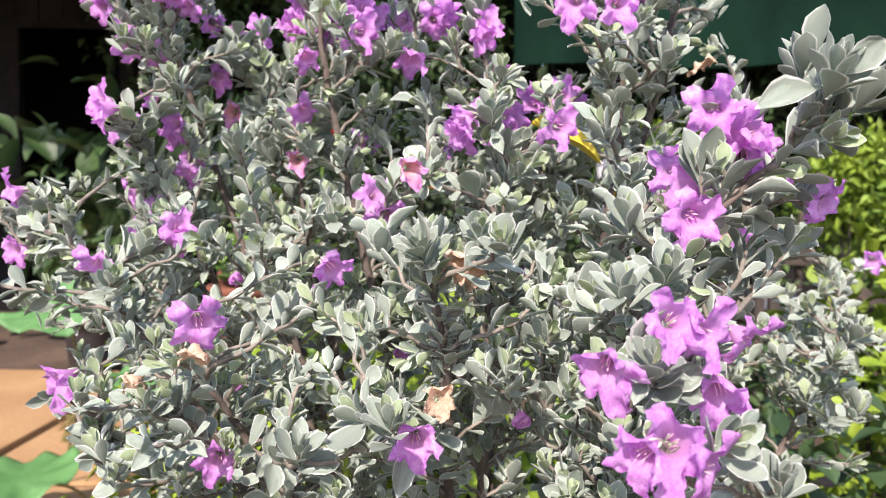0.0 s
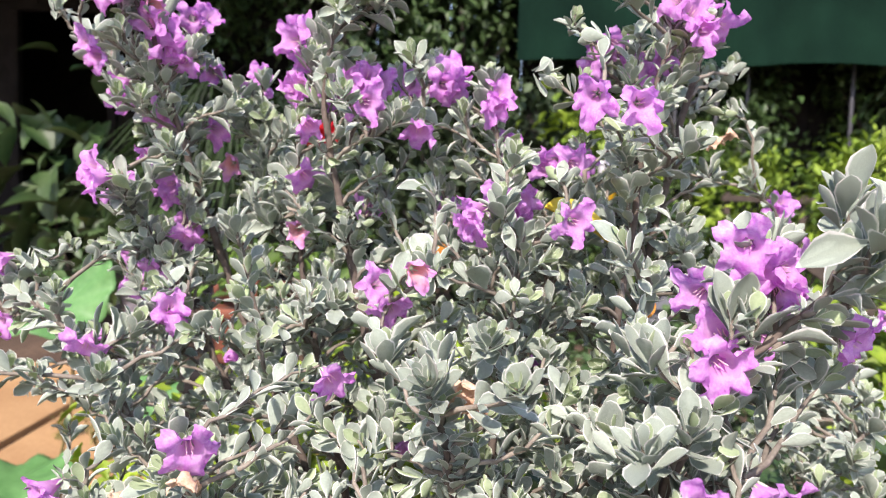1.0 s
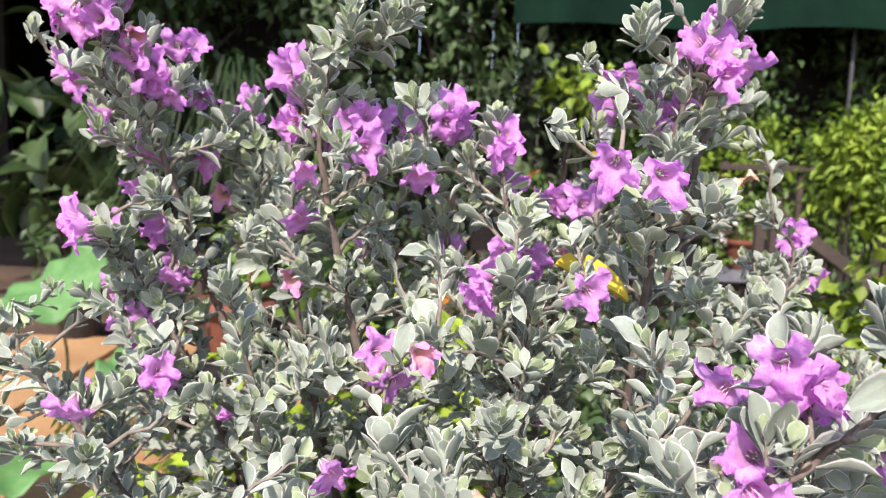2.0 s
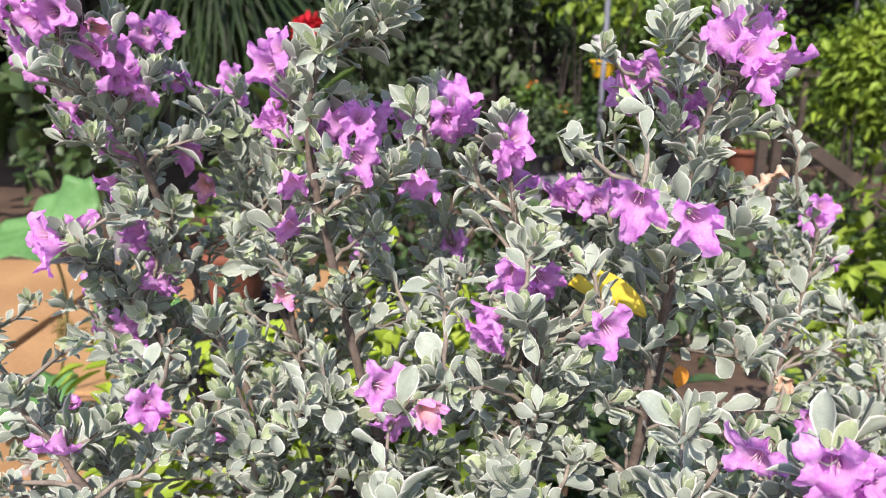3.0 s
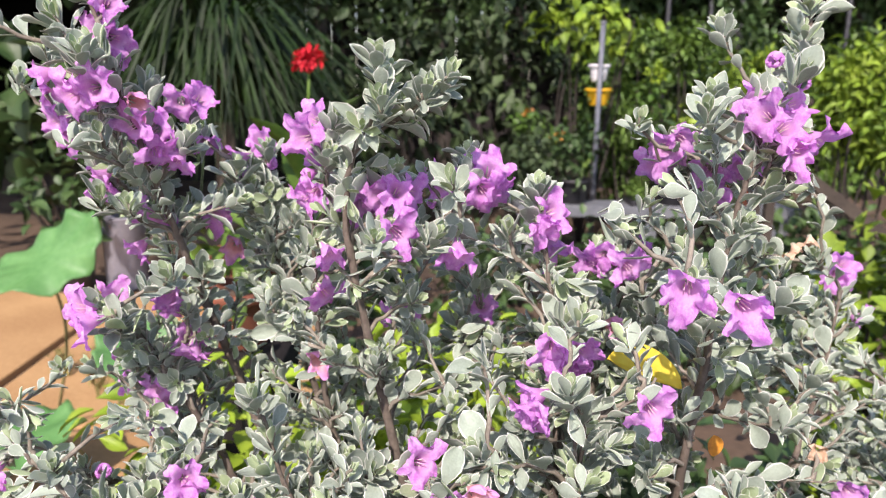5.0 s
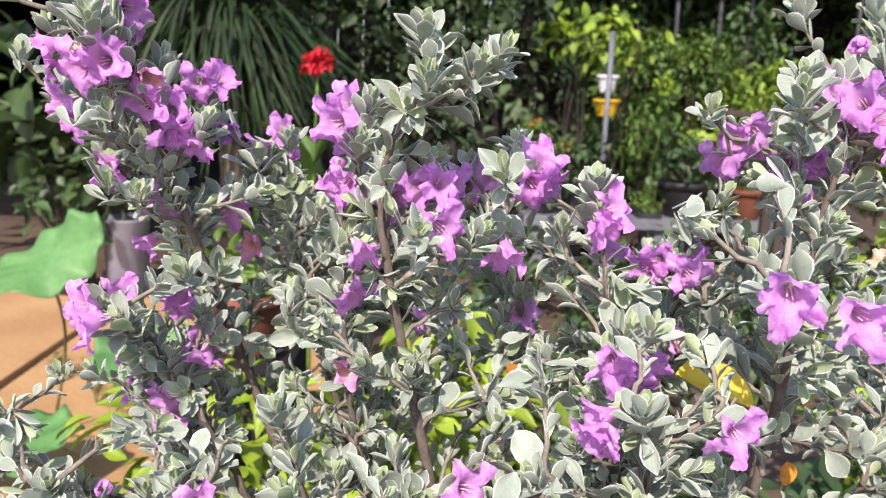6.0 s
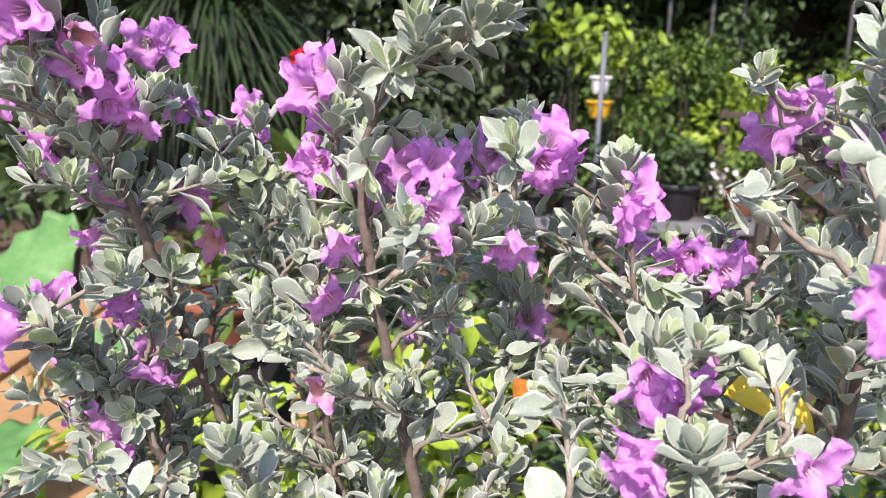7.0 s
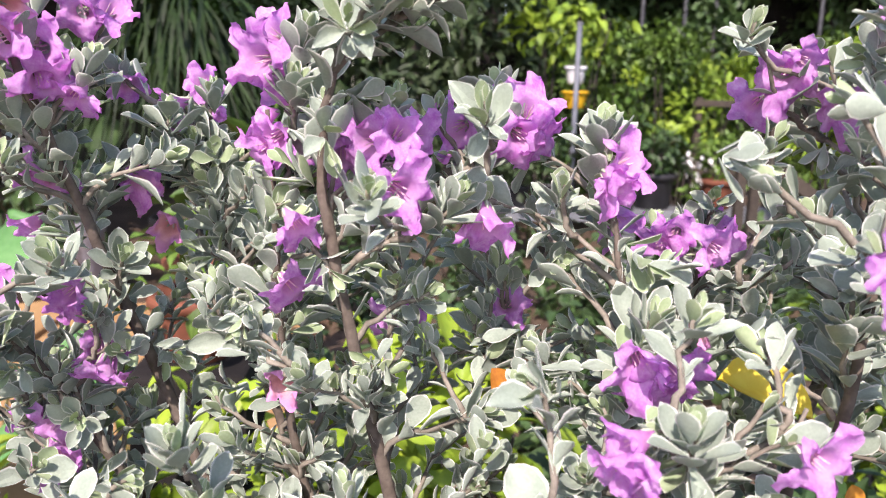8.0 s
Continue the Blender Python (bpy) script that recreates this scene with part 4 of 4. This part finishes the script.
def limb(name, points, flowers, sprigs, thick=0.0052, fill=1.55, skirt=20):
    """One woody limb of the bush; notes the places of its flowers and leafy shoots."""
    n = 40
    curve = curve_points(points, n)
    curve[3:-3] += np.array([scatter(0.0008) for _ in range(n - 6)])
    branch = tube_part("branch", curve, [thick * (1 - 0.78 * i / (n - 1)) for i in range(n)], BARK, sage, 8, 0.10)
    foot = np.array(points[0])
    root = np.array((0.03 + (foot[0] - 0.03) * 0.3, 0.66 + (foot[1] - 0.66) * 0.3, -0.03))
    low = curve_points([root, root * 0.5 + foot * 0.5 + np.array((0.006, -0.004, 0.0)), foot + np.array((0, 0, 0.012))], 12)
    tube_part("stem", low, [thick * (1.7 - 0.7 * i / 11) for i in range(12)], BARK, sage, 8, 0.08)
    owner = len(SAGE_LIMBS)
    SAGE_LIMBS.append((branch, curve, Foliage(SAGE), Foliage(SAGE)))
    for i in range(8, n - 1):
        Wood.places.append(curve[i])
        Wood.ways.append(unit(curve[i + 1] - curve[i - 1]))
        Wood.owners.append(owner)
    SHOOT_TIPS.extend([("sprig", np.array(p)) for p in sprigs] + [((p[3], p[4] if len(p) > 4 else "open"), np.array(p[:3])) for p in flowers])
    places = [np.array(p[:3]) for p in list(flowers) + list(sprigs)]
    for _ in range(int(len(places) * fill * 1.35) + 8):
        q = places[rng.randrange(len(places))] + np.array((rng.gauss(0, 0.016), rng.uniform(0.025, 0.10), -rng.uniform(0.03, 0.15)))
        if not (q[1] < 0.40 and q[2] > 0.93):
            INNER_SHOOTS.append((q, 0.0182))
    for _ in range(skirt):
        q = curve[rng.randrange(int(n * 0.30), int(n * 0.85))] + np.array((rng.gauss(0, 0.055), rng.gauss(0, 0.04), rng.uniform(-0.02, 0.05)))
        INNER_SHOOTS.append((q, 0.0172))


def grow():
    """Twigs, leaves and flowers, from the limbs outwards."""
    base = np.array(Wood.places)
    SHOOT_TIPS.sort(key=lambda t: float(np.min(np.linalg.norm(base - t[1], axis=1))))
    opens = {}
    for i, (kind, tip) in enumerate(SHOOT_TIPS):
        if kind != "sprig":
            side, rise = FACING[kind[0]]
            opens[i] = unit(np.array((side, -math.sqrt(1 - side * side - rise * rise), rise)) + scatter(0.09))
            MOUTHS.append((tip, opens[i]))
    clear = unit(np.array((-0.45, -0.82, 0.35)))                    # the yellow leaf lies in a gap of the crown
    for along in (0.014, 0.058):
        for ahead in (0.005, 0.032, 0.060):
            MOUTHS.append((np.array((0.080, 0.610, 1.123)) + along * unit(np.array((0.93, 0.30, -0.24))) + ahead * clear, clear))
    for i, (kind, tip) in enumerate(SHOOT_TIPS):
        near = base[int(np.argmin(np.linalg.norm(base - tip, axis=1)))]
        out = unit((tip - near) * np.array((1, 1, 0.3)) + np.array((0, -0.004, 0.0)))
        if kind == "sprig":
            axis = unit(UP * 0.95 + out * 0.40 + np.array((0, -0.22, 0)) + scatter(0.16))
            owner, path = shoot(tip, axis)
            branch, _, fol, young = SAGE_LIMBS[owner]
            leafy(path, axis, fol, young, branch if tip[1] < 0.47 else None, rng.randrange(13, 18), (0.0212 if tip[1] < 0.52 else 0.0198) * rng.uniform(0.85, 1.12), max(rng.uniform(0.04, 0.07), 0.85 * np.linalg.norm(path[-1] - path[0])))
            continue
        way = opens[i]
        owner, path = shoot(tip - way * 0.014, way * 0.6 + UP * 0.4, 0.0009)
        branch, _, fol, young = SAGE_LIMBS[owner]
        leafy(path[:-1], unit(UP * 0.8 + way * 0.55), fol, young, branch if tip[1] < 0.40 else None, rng.randrange(4, 8), 0.0185, max(rng.uniform(0.03, 0.06), 0.8 * np.linalg.norm(path[-1] - path[0])), 1.1)
        form = kind[1]
        flower(sage, tip, way, form, (0.98 if form == "open" else 0.85) * rng.uniform(0.92, 1.12), rng.uniform(-0.4, 0.4))
    for owner, (branch, curve, fol, young) in enumerate(SAGE_LIMBS):       # leaves along the limbs themselves
        leafy(curve[-14:], curve[-1] - curve[-3], fol, young, None, 8, 0.0185, 0.16)
        for k in range(18, len(curve) - 1, 3):
            way = unit(scatter(0.7) + UP * 0.45 + np.array((0, -0.25, 0)))
            tip = curve[k] + way * rng.uniform(0.016, 0.038)
            leafy(np.array([curve[k] + (tip - curve[k]) * f for f in np.linspace(0, 1, 5)]), way, fol, young, None, rng.randrange(4, 7), 0.0175, 0.03)
    for q, size in INNER_SHOOTS:
        if np.min(np.linalg.norm(np.array(Wood.places) - q, axis=1)) > 0.07:
            continue
        axis = unit(UP * 0.7 + scatter(0.45) + np.array((0, -0.2, 0)))
        owner, path = shoot(q, axis, keep=False)
        leafy(path, axis, SAGE_LIMBS[owner][2], SAGE_LIMBS[owner][3], None, rng.randrange(8, 12), size * rng.uniform(0.8, 1.1), max(rng.uniform(0.03, 0.06), 0.8 * np.linalg.norm(path[-1] - path[0])))
    for branch, _, fol, young in SAGE_LIMBS:
        fol.put("foliage", LEAF, branch)
        young.put("young_foliage", YOUNG, branch)


limb('right_leader', [(0.07, 0.66, 0.45), (0.12, 0.64, 0.85), (0.14, 0.625, 1.05), (0.155, 0.625, 1.2), (0.180, 0.64, 1.285)],
     flowers=[(0.094, 0.521, 1.200, "fl"), (0.119, 0.507, 1.195, "f"), (0.126, 0.678, 1.259, "l"), (0.126, 0.703, 1.243, "ld"), (0.139, 0.683, 1.264, "fr"), (0.155, 0.670, 1.244, "fl"), (0.168, 0.620, 1.284, "lu"), (0.175, 0.663, 1.250, "d"), (0.182, 0.622, 1.277, "u"), (0.196, 0.646, 1.291, "ru"), (0.207, 0.627, 1.267, "rd"), (0.187, 0.680, 1.290, "u"), (0.190, 0.618, 1.262, "fr"), (0.205, 0.700, 1.268, "rd"), (0.206, 0.700, 1.320, "lu", "bud"), (0.163, 0.660, 1.227, "fl", "bud")],
     sprigs=[(0.113, 0.566, 1.007), (0.120, 0.588, 1.288), (0.130, 0.607, 1.296), (0.134, 0.615, 1.176), (0.136, 0.657, 1.194), (0.136, 0.677, 1.127), (0.144, 0.668, 1.263), (0.153, 0.644, 1.145), (0.154, 0.643, 1.130), (0.174, 0.577, 1.180), (0.194, 0.630, 1.310), (0.194, 0.690, 1.300), (0.216, 0.635, 1.078), (0.218, 0.698, 1.102), (0.236, 0.643, 1.104), (0.222, 0.690, 1.317), (0.165, 0.625, 1.215), (0.140, 0.620, 1.150), (0.140, 0.625, 1.235), (0.185, 0.640, 1.238)], fill=0.6)
limb('right_tip', [(0.10, 0.69, 0.45), (0.15, 0.70, 0.90), (0.200, 0.71, 1.18), (0.240, 0.74, 1.30), (0.262, 0.765, 1.365)],
     flowers=[(0.252, 0.745, 1.305, "ru", "bud")],
     sprigs=[(0.250, 0.752, 1.335), (0.264, 0.770, 1.375), (0.236, 0.735, 1.318)], fill=0.2, skirt=6)
limb('middle_leader', [(0.02, 0.66, 0.45), (-0.02, 0.67, 0.85), (-0.065, 0.67, 1.05), (-0.093, 0.665, 1.19), (-0.088, 0.655, 1.255), (-0.060, 0.648, 1.285)],
     flowers=[(-0.105, 0.652, 1.185, "rd"), (-0.073, 0.666, 1.222, "fl"), (-0.059, 0.660, 1.228, "ru"), (-0.058, 0.636, 1.203, "fr"), (-0.050, 0.677, 1.224, "r"), (-0.059, 0.721, 1.120, "d"), (-0.040, 0.577, 1.072, "ru"), (-0.030, 0.700, 1.228, "fl"), (-0.018, 0.655, 1.185, "d"), (0.007, 0.745, 1.123, "u"), (-0.085, 0.680, 1.215, "d")],
     sprigs=[(-0.090, 0.670, 1.232), (-0.071, 0.594, 1.210), (-0.071, 0.630, 1.316), (-0.069, 0.620, 1.290), (-0.066, 0.668, 1.097), (-0.054, 0.645, 1.286), (-0.040, 0.631, 1.298), (-0.033, 0.653, 1.199), (-0.026, 0.637, 1.308), (-0.023, 0.630, 0.979), (-0.016, 0.654, 1.094), (-0.011, 0.691, 1.242), (-0.009, 0.712, 1.252)], fill=0.7)
limb('left_leader', [(-0.02, 0.68, 0.45), (-0.11, 0.72, 0.85), (-0.195, 0.755, 1.05), (-0.235, 0.735, 1.18), (-0.250, 0.69, 1.285), (-0.278, 0.70, 1.370)],
     flowers=[(-0.261, 0.666, 1.292, "f"), (-0.296, 0.672, 1.300, "l"), (-0.276, 0.668, 1.288, "fl"), (-0.331, 0.760, 1.263, "ld"), (-0.322, 0.762, 1.252, "fl"), (-0.223, 0.729, 1.282, "fr"), (-0.212, 0.740, 1.285, "ru"), (-0.241, 0.690, 1.283, "r", "wilted"), (-0.237, 0.706, 1.262, "f"), (-0.246, 0.690, 1.266, "fl"), (-0.234, 0.703, 1.246, "rd"), (-0.222, 0.710, 1.240, "d"), (-0.227, 0.800, 1.246, "rd"), (-0.290, 0.738, 1.224, "ld"), (-0.297, 0.755, 1.212, "d"), (-0.271, 0.700, 1.332, "lu"), (-0.256, 0.700, 1.326, "r"), (-0.260, 0.700, 1.350, "ru"), (-0.250, 0.735, 1.194, "d"), (-0.214, 0.775, 1.190, "r"), (-0.205, 0.796, 1.158, "f", "wilted")],
     sprigs=[(-0.254, 0.667, 1.130), (-0.267, 0.665, 1.316), (-0.230, 0.761, 1.190), (-0.215, 0.652, 1.170), (-0.292, 0.690, 1.324), (-0.210, 0.755, 0.964), (-0.266, 0.710, 1.338), (-0.209, 0.748, 0.948), (-0.247, 0.735, 1.300), (-0.341, 0.775, 1.273), (-0.236, 0.800, 1.258), (-0.293, 0.690, 1.340), (-0.275, 0.700, 1.362), (-0.285, 0.700, 1.380), (-0.262, 0.675, 1.262), (-0.300, 0.750, 1.238), (-0.215, 0.715, 1.258), (-0.245, 0.720, 1.205), (-0.215, 0.740, 1.150), (-0.252, 0.705, 1.236), (-0.270, 0.730, 1.250)], fill=0.3, skirt=8)
limb('low_left_leader', [(-0.03, 0.68, 0.45), (-0.12, 0.71, 0.80), (-0.205, 0.74, 0.98), (-0.255, 0.72, 1.09), (-0.285, 0.70, 1.140)],
     flowers=[(-0.274, 0.759, 1.163, "ld"), (-0.285, 0.729, 1.130, "ru"), (-0.268, 0.640, 1.138, "l"), (-0.274, 0.648, 1.147, "lu"), (-0.241, 0.727, 1.127, "d"), (-0.236, 0.715, 1.136, "fl"), (-0.220, 0.712, 1.090, "d"), (-0.225, 0.732, 1.100, "fr"), (-0.300, 0.795, 1.040, "fr"), (-0.293, 0.775, 1.032, "d"), (-0.293, 0.755, 1.070, "l"), (-0.244, 0.705, 1.046, "rd"), (-0.252, 0.720, 1.056, "fl")],
     sprigs=[(-0.262, 0.690, 1.126), (-0.240, 0.700, 1.150), (-0.275, 0.740, 1.060), (-0.250, 0.730, 1.020)], fill=0.8, skirt=14)
limb('plume_limb', [(-0.01, 0.69, 0.45), (-0.08, 0.74, 0.85), (-0.15, 0.785, 1.08), (-0.18, 0.80, 1.225)],
     flowers=[(-0.184, 0.815, 1.249, "u"), (-0.200, 0.798, 1.233, "l"), (-0.172, 0.808, 1.228, "r", "bud")],
     sprigs=[(-0.175, 0.800, 1.243), (-0.197, 0.790, 1.229), (-0.186, 0.790, 1.214), (-0.175, 0.810, 1.216), (-0.186, 0.800, 1.194), (-0.171, 0.800, 1.181), (-0.200, 0.795, 1.200), (-0.165, 0.800, 1.200), (-0.178, 0.790, 1.165)], fill=0.5, skirt=10)
limb('front_limb', [(0.02, 0.62, 0.45), (0.02, 0.54, 0.8), (0.015, 0.48, 0.95), (0.005, 0.435, 1.025)],
     flowers=[(-0.058, 0.487, 1.025, "rd"), (-0.002, 0.410, 0.941, "f")],
     sprigs=[(-0.039, 0.436, 0.951), (-0.028, 0.501, 1.044), (-0.015, 0.399, 0.956), (-0.002, 0.417, 1.044), (0.003, 0.475, 1.049)], skirt=40)
limb('front_right_limb', [(0.06, 0.62, 0.45), (0.1, 0.48, 0.8), (0.115, 0.42, 0.98), (0.15, 0.405, 1.06), (0.2, 0.405, 1.105)],
     flowers=[(0.059, 0.462, 0.936, "d", "bud"), (0.078, 0.328, 0.999, "fl"), (0.107, 0.332, 1.019, "u"), (0.122, 0.334, 1.012, "fr"), (0.134, 0.348, 0.984, "d"), (0.159, 0.386, 1.001, "rd"), (0.135, 0.397, 1.061, "f"), (0.146, 0.469, 1.085, "ld"), (0.138, 0.412, 1.074, "lu"), (0.148, 0.409, 1.116, "fl"), (0.157, 0.417, 1.104, "f"), (0.172, 0.420, 1.105, "ru"), (0.171, 0.425, 1.093, "d"), (0.099, 0.300, 0.977, "u"), (0.085, 0.292, 0.974, "l"), (0.111, 0.296, 0.968, "r"), (0.215, 0.431, 1.067, "rd")],
     sprigs=[(0.072, 0.473, 0.953), (0.095, 0.377, 1.029), (0.097, 0.327, 1.003), (0.108, 0.423, 1.063), (0.117, 0.479, 1.063), (0.120, 0.388, 1.034), (0.130, 0.509, 1.088), (0.138, 0.402, 1.086), (0.173, 0.444, 1.124), (0.190, 0.369, 1.132), (0.191, 0.398, 1.117), (0.192, 0.407, 1.144), (0.122, 0.300, 0.977), (0.151, 0.320, 0.955), (0.222, 0.400, 1.127)], skirt=30)
limb('low_left_limb', [(-0.02, 0.64, 0.45), (-0.12, 0.6, 0.8), (-0.215, 0.59, 0.96), (-0.275, 0.615, 1.02), (-0.34, 0.66, 1.045)],
     flowers=[(-0.347, 0.649, 1.023, "fl"), (-0.355, 0.660, 1.070, "l"), (-0.281, 0.678, 1.009, "ru", "bud"), (-0.254, 0.596, 1.016, "d"), (-0.226, 0.484, 0.953, "fl"), (-0.140, 0.563, 0.932, "f", "bud"), (-0.194, 0.600, 1.046, "ru"), (-0.196, 0.606, 1.036, "d")],
     sprigs=[(-0.351, 0.669, 1.056), (-0.275, 0.595, 1.058), (-0.252, 0.666, 0.975), (-0.222, 0.524, 0.910), (-0.217, 0.598, 1.036), (-0.213, 0.532, 1.014)], skirt=24)
limb('far_right_limb', [(0.1, 0.7, 0.45), (0.22, 0.72, 0.85), (0.285, 0.74, 1.02), (0.34, 0.81, 1.12)],
     flowers=[(0.341, 0.823, 1.130, "fl"), (0.352, 0.835, 1.140, "u"), (0.370, 0.828, 1.087, "rd"), (0.243, 0.600, 1.040, "f")],
     sprigs=[(0.286, 0.763, 1.165), (0.316, 0.600, 0.953)], fill=3, skirt=34)
limb('outer_right_limb', [(0.12, 0.7, 0.45), (0.3, 0.72, 0.78), (0.4, 0.78, 0.92), (0.475, 0.9, 0.985)],
     flowers=[(0.534, 0.943, 1.006, "fl")],
     sprigs=[(0.360, 0.644, 0.968), (0.432, 0.859, 1.003), (0.447, 0.967, 0.939), (0.470, 0.902, 0.981)], fill=4, skirt=40)
limb('low_front_limb', [(0.0, 0.62, 0.45), (-0.07, 0.55, 0.78), (-0.12, 0.5, 0.92), (-0.15, 0.47, 0.975)],
     flowers=[(-0.133, 0.500, 0.898, "fr"), (-0.125, 0.439, 0.997, "fr")],
     sprigs=[(-0.163, 0.498, 0.940), (-0.065, 0.420, 0.934)], skirt=46)
limb('inner_right_limb', [(0.05, 0.66, 0.45), (0.05, 0.65, 0.85), (0.055, 0.645, 1.06), (0.04, 0.665, 1.215)],
     flowers=[(0.001, 0.683, 1.225, "fr"), (0.006, 0.694, 1.238, "u"), (0.010, 0.690, 1.222, "rd"), (0.041, 0.653, 1.207, "fr"), (0.046, 0.655, 1.216, "ru"), (0.055, 0.690, 1.183, "rd"), (0.043, 0.607, 1.135, "f"), (0.060, 0.610, 1.132, "fr"), (0.053, 0.612, 1.122, "d"), (0.077, 0.619, 1.011, "d", "bud"), (0.098, 0.677, 1.129, "r", "wilted")],
     sprigs=[(-0.000, 0.656, 1.108), (0.024, 0.616, 1.080), (0.037, 0.664, 1.232), (0.055, 0.627, 1.150), (0.061, 0.654, 1.150)])
limb('back_limb', [(0.06, 0.7, 0.45), (0.08, 0.74, 0.85), (0.1, 0.74, 1.05), (0.125, 0.745, 1.15)],
     flowers=[(0.092, 0.733, 1.161, "ld"), (0.098, 0.728, 1.168, "fl"), (0.115, 0.707, 1.164, "fr"), (0.136, 0.760, 1.170, "r")],
     sprigs=[(0.118, 0.757, 1.175), (0.119, 0.691, 1.159)])
limb('centre_left_limb', [(0.0, 0.64, 0.45), (-0.06, 0.62, 0.8), (-0.11, 0.6, 0.98), (-0.14, 0.6, 1.08)],
     flowers=[(-0.160, 0.640, 1.000, "d", "bud")],
     sprigs=[(-0.143, 0.580, 1.114), (-0.114, 0.577, 1.004), (-0.092, 0.620, 1.052), (-0.070, 0.591, 1.057)], skirt=24)
limb('inner_front_limb', [(0.03, 0.62, 0.45), (0.04, 0.58, 0.8), (0.045, 0.57, 1.0), (0.06, 0.575, 1.1)],
     flowers=[(-0.030, 0.558, 1.056, "d"), (-0.019, 0.571, 0.956, "f", "bud"), (-0.011, 0.511, 1.089, "fr", "wilted"), (0.022, 0.552, 1.126, "l"), (0.021, 0.554, 1.115, "ld"), (0.090, 0.548, 1.120, "f")],
     sprigs=[(-0.009, 0.556, 1.092), (0.034, 0.506, 1.052), (0.041, 0.544, 1.136), (0.084, 0.580, 1.129), (0.061, 0.545, 1.009), (0.070, 0.558, 0.973), (0.099, 0.536, 0.984), (0.100, 0.578, 1.128)], skirt=18)
limb('shoulder_limb', [(-0.0, 0.67, 0.45), (-0.07, 0.7, 0.85), (-0.115, 0.7, 1.06), (-0.125, 0.7, 1.235)],
     flowers=[(-0.129, 0.709, 1.231, "l", "bud"), (-0.127, 0.694, 1.259, "fl"), (-0.127, 0.690, 1.217, "ld"), (-0.120, 0.688, 1.222, "fl"), (-0.123, 0.712, 1.273, "lu"), (-0.120, 0.716, 1.246, "d"), (-0.116, 0.670, 1.103, "f", "wilted"), (-0.113, 0.690, 1.146, "rd")],
     sprigs=[(-0.155, 0.730, 1.116), (-0.104, 0.646, 1.116), (-0.098, 0.733, 1.014), (-0.105, 0.705, 1.275), (-0.110, 0.690, 1.250)])

grow()

# yellow leaf fallen into the bush, and small orange ones
def fallen(name, label, place, way, up, size, width, mat):
    f = Foliage([blade([0.03 + 0.36 * math.sin(math.pi * (i / 15) ** 0.8) ** 0.75 for i in range(15)] + [0.012], 0.30, 0.18, 0.1, 0.010, 0.08)])
    f.add(0, np.array(place), turned(unit(way), unit(up)), size, width)
    tagged(new(name, f.mesh(name, mat)), label, "leaf")


fallen("fallen_leaf", "large bright yellow leaf caught among the sage twigs", (0.078, 0.608, 1.129), (0.92, 0.28, -0.30), (0.05, -0.58, 0.80), 0.070, 0.52, YELLOW)
fallen("fallen_leaf", "small orange withered leaf caught in the sage", (0.165, 0.640, 1.060), (0.1, -0.2, -1), (0.2, -0.95, 0.2), 0.016, 1.0, ORANGE)
fallen("fallen_leaf", "small orange withered leaf caught in the sage", (0.005, 0.700, 1.080), (-0.5, -0.2, 0.8), (0.2, -0.95, 0.2), 0.022, 1.0, ORANGE)

# dry flowers
for p, w in (((0.019, 0.437, 1.034), (0.1, -0.7, -0.3)), ((0.030, 0.440, 1.028), (0.4, -0.7, -0.5)), ((0.236, 0.677, 1.191), (0.1, -0.3, -0.9)), ((0.243, 0.643, 1.047), (-0.3, -0.8, 0.2)),
             ((0.228, 0.680, 1.185), (0.5, -0.2, -0.8)), ((-0.128, 0.440, 0.978), (0.1, -0.5, -0.8)), ((-0.175, 0.470, 0.955), (-0.3, -0.6, -0.4)), ((0.010, 0.430, 0.960), (0.2, -0.8, 0.5))):
    flower(sage, np.array(p), np.array(w), "dried", 0.72 if p[1] < 0.6 else 0.55)

# the front leaves, each a piece of its own
LEAF_MESHES = [mesh_from("leaf", v, f, LEAF, rim=r) for v, f, r in SAGE]
for kind, where, axes, size, width, branch in front_leaves:
    ob = new("leaf", LEAF_MESHES[kind])
    a = axes * np.array((size, size * width, size))
    ob.matrix_world = Matrix([[*a[i], where[i]] for i in range(3)] + [[0, 0, 0, 1]])
    hang(ob, branch)
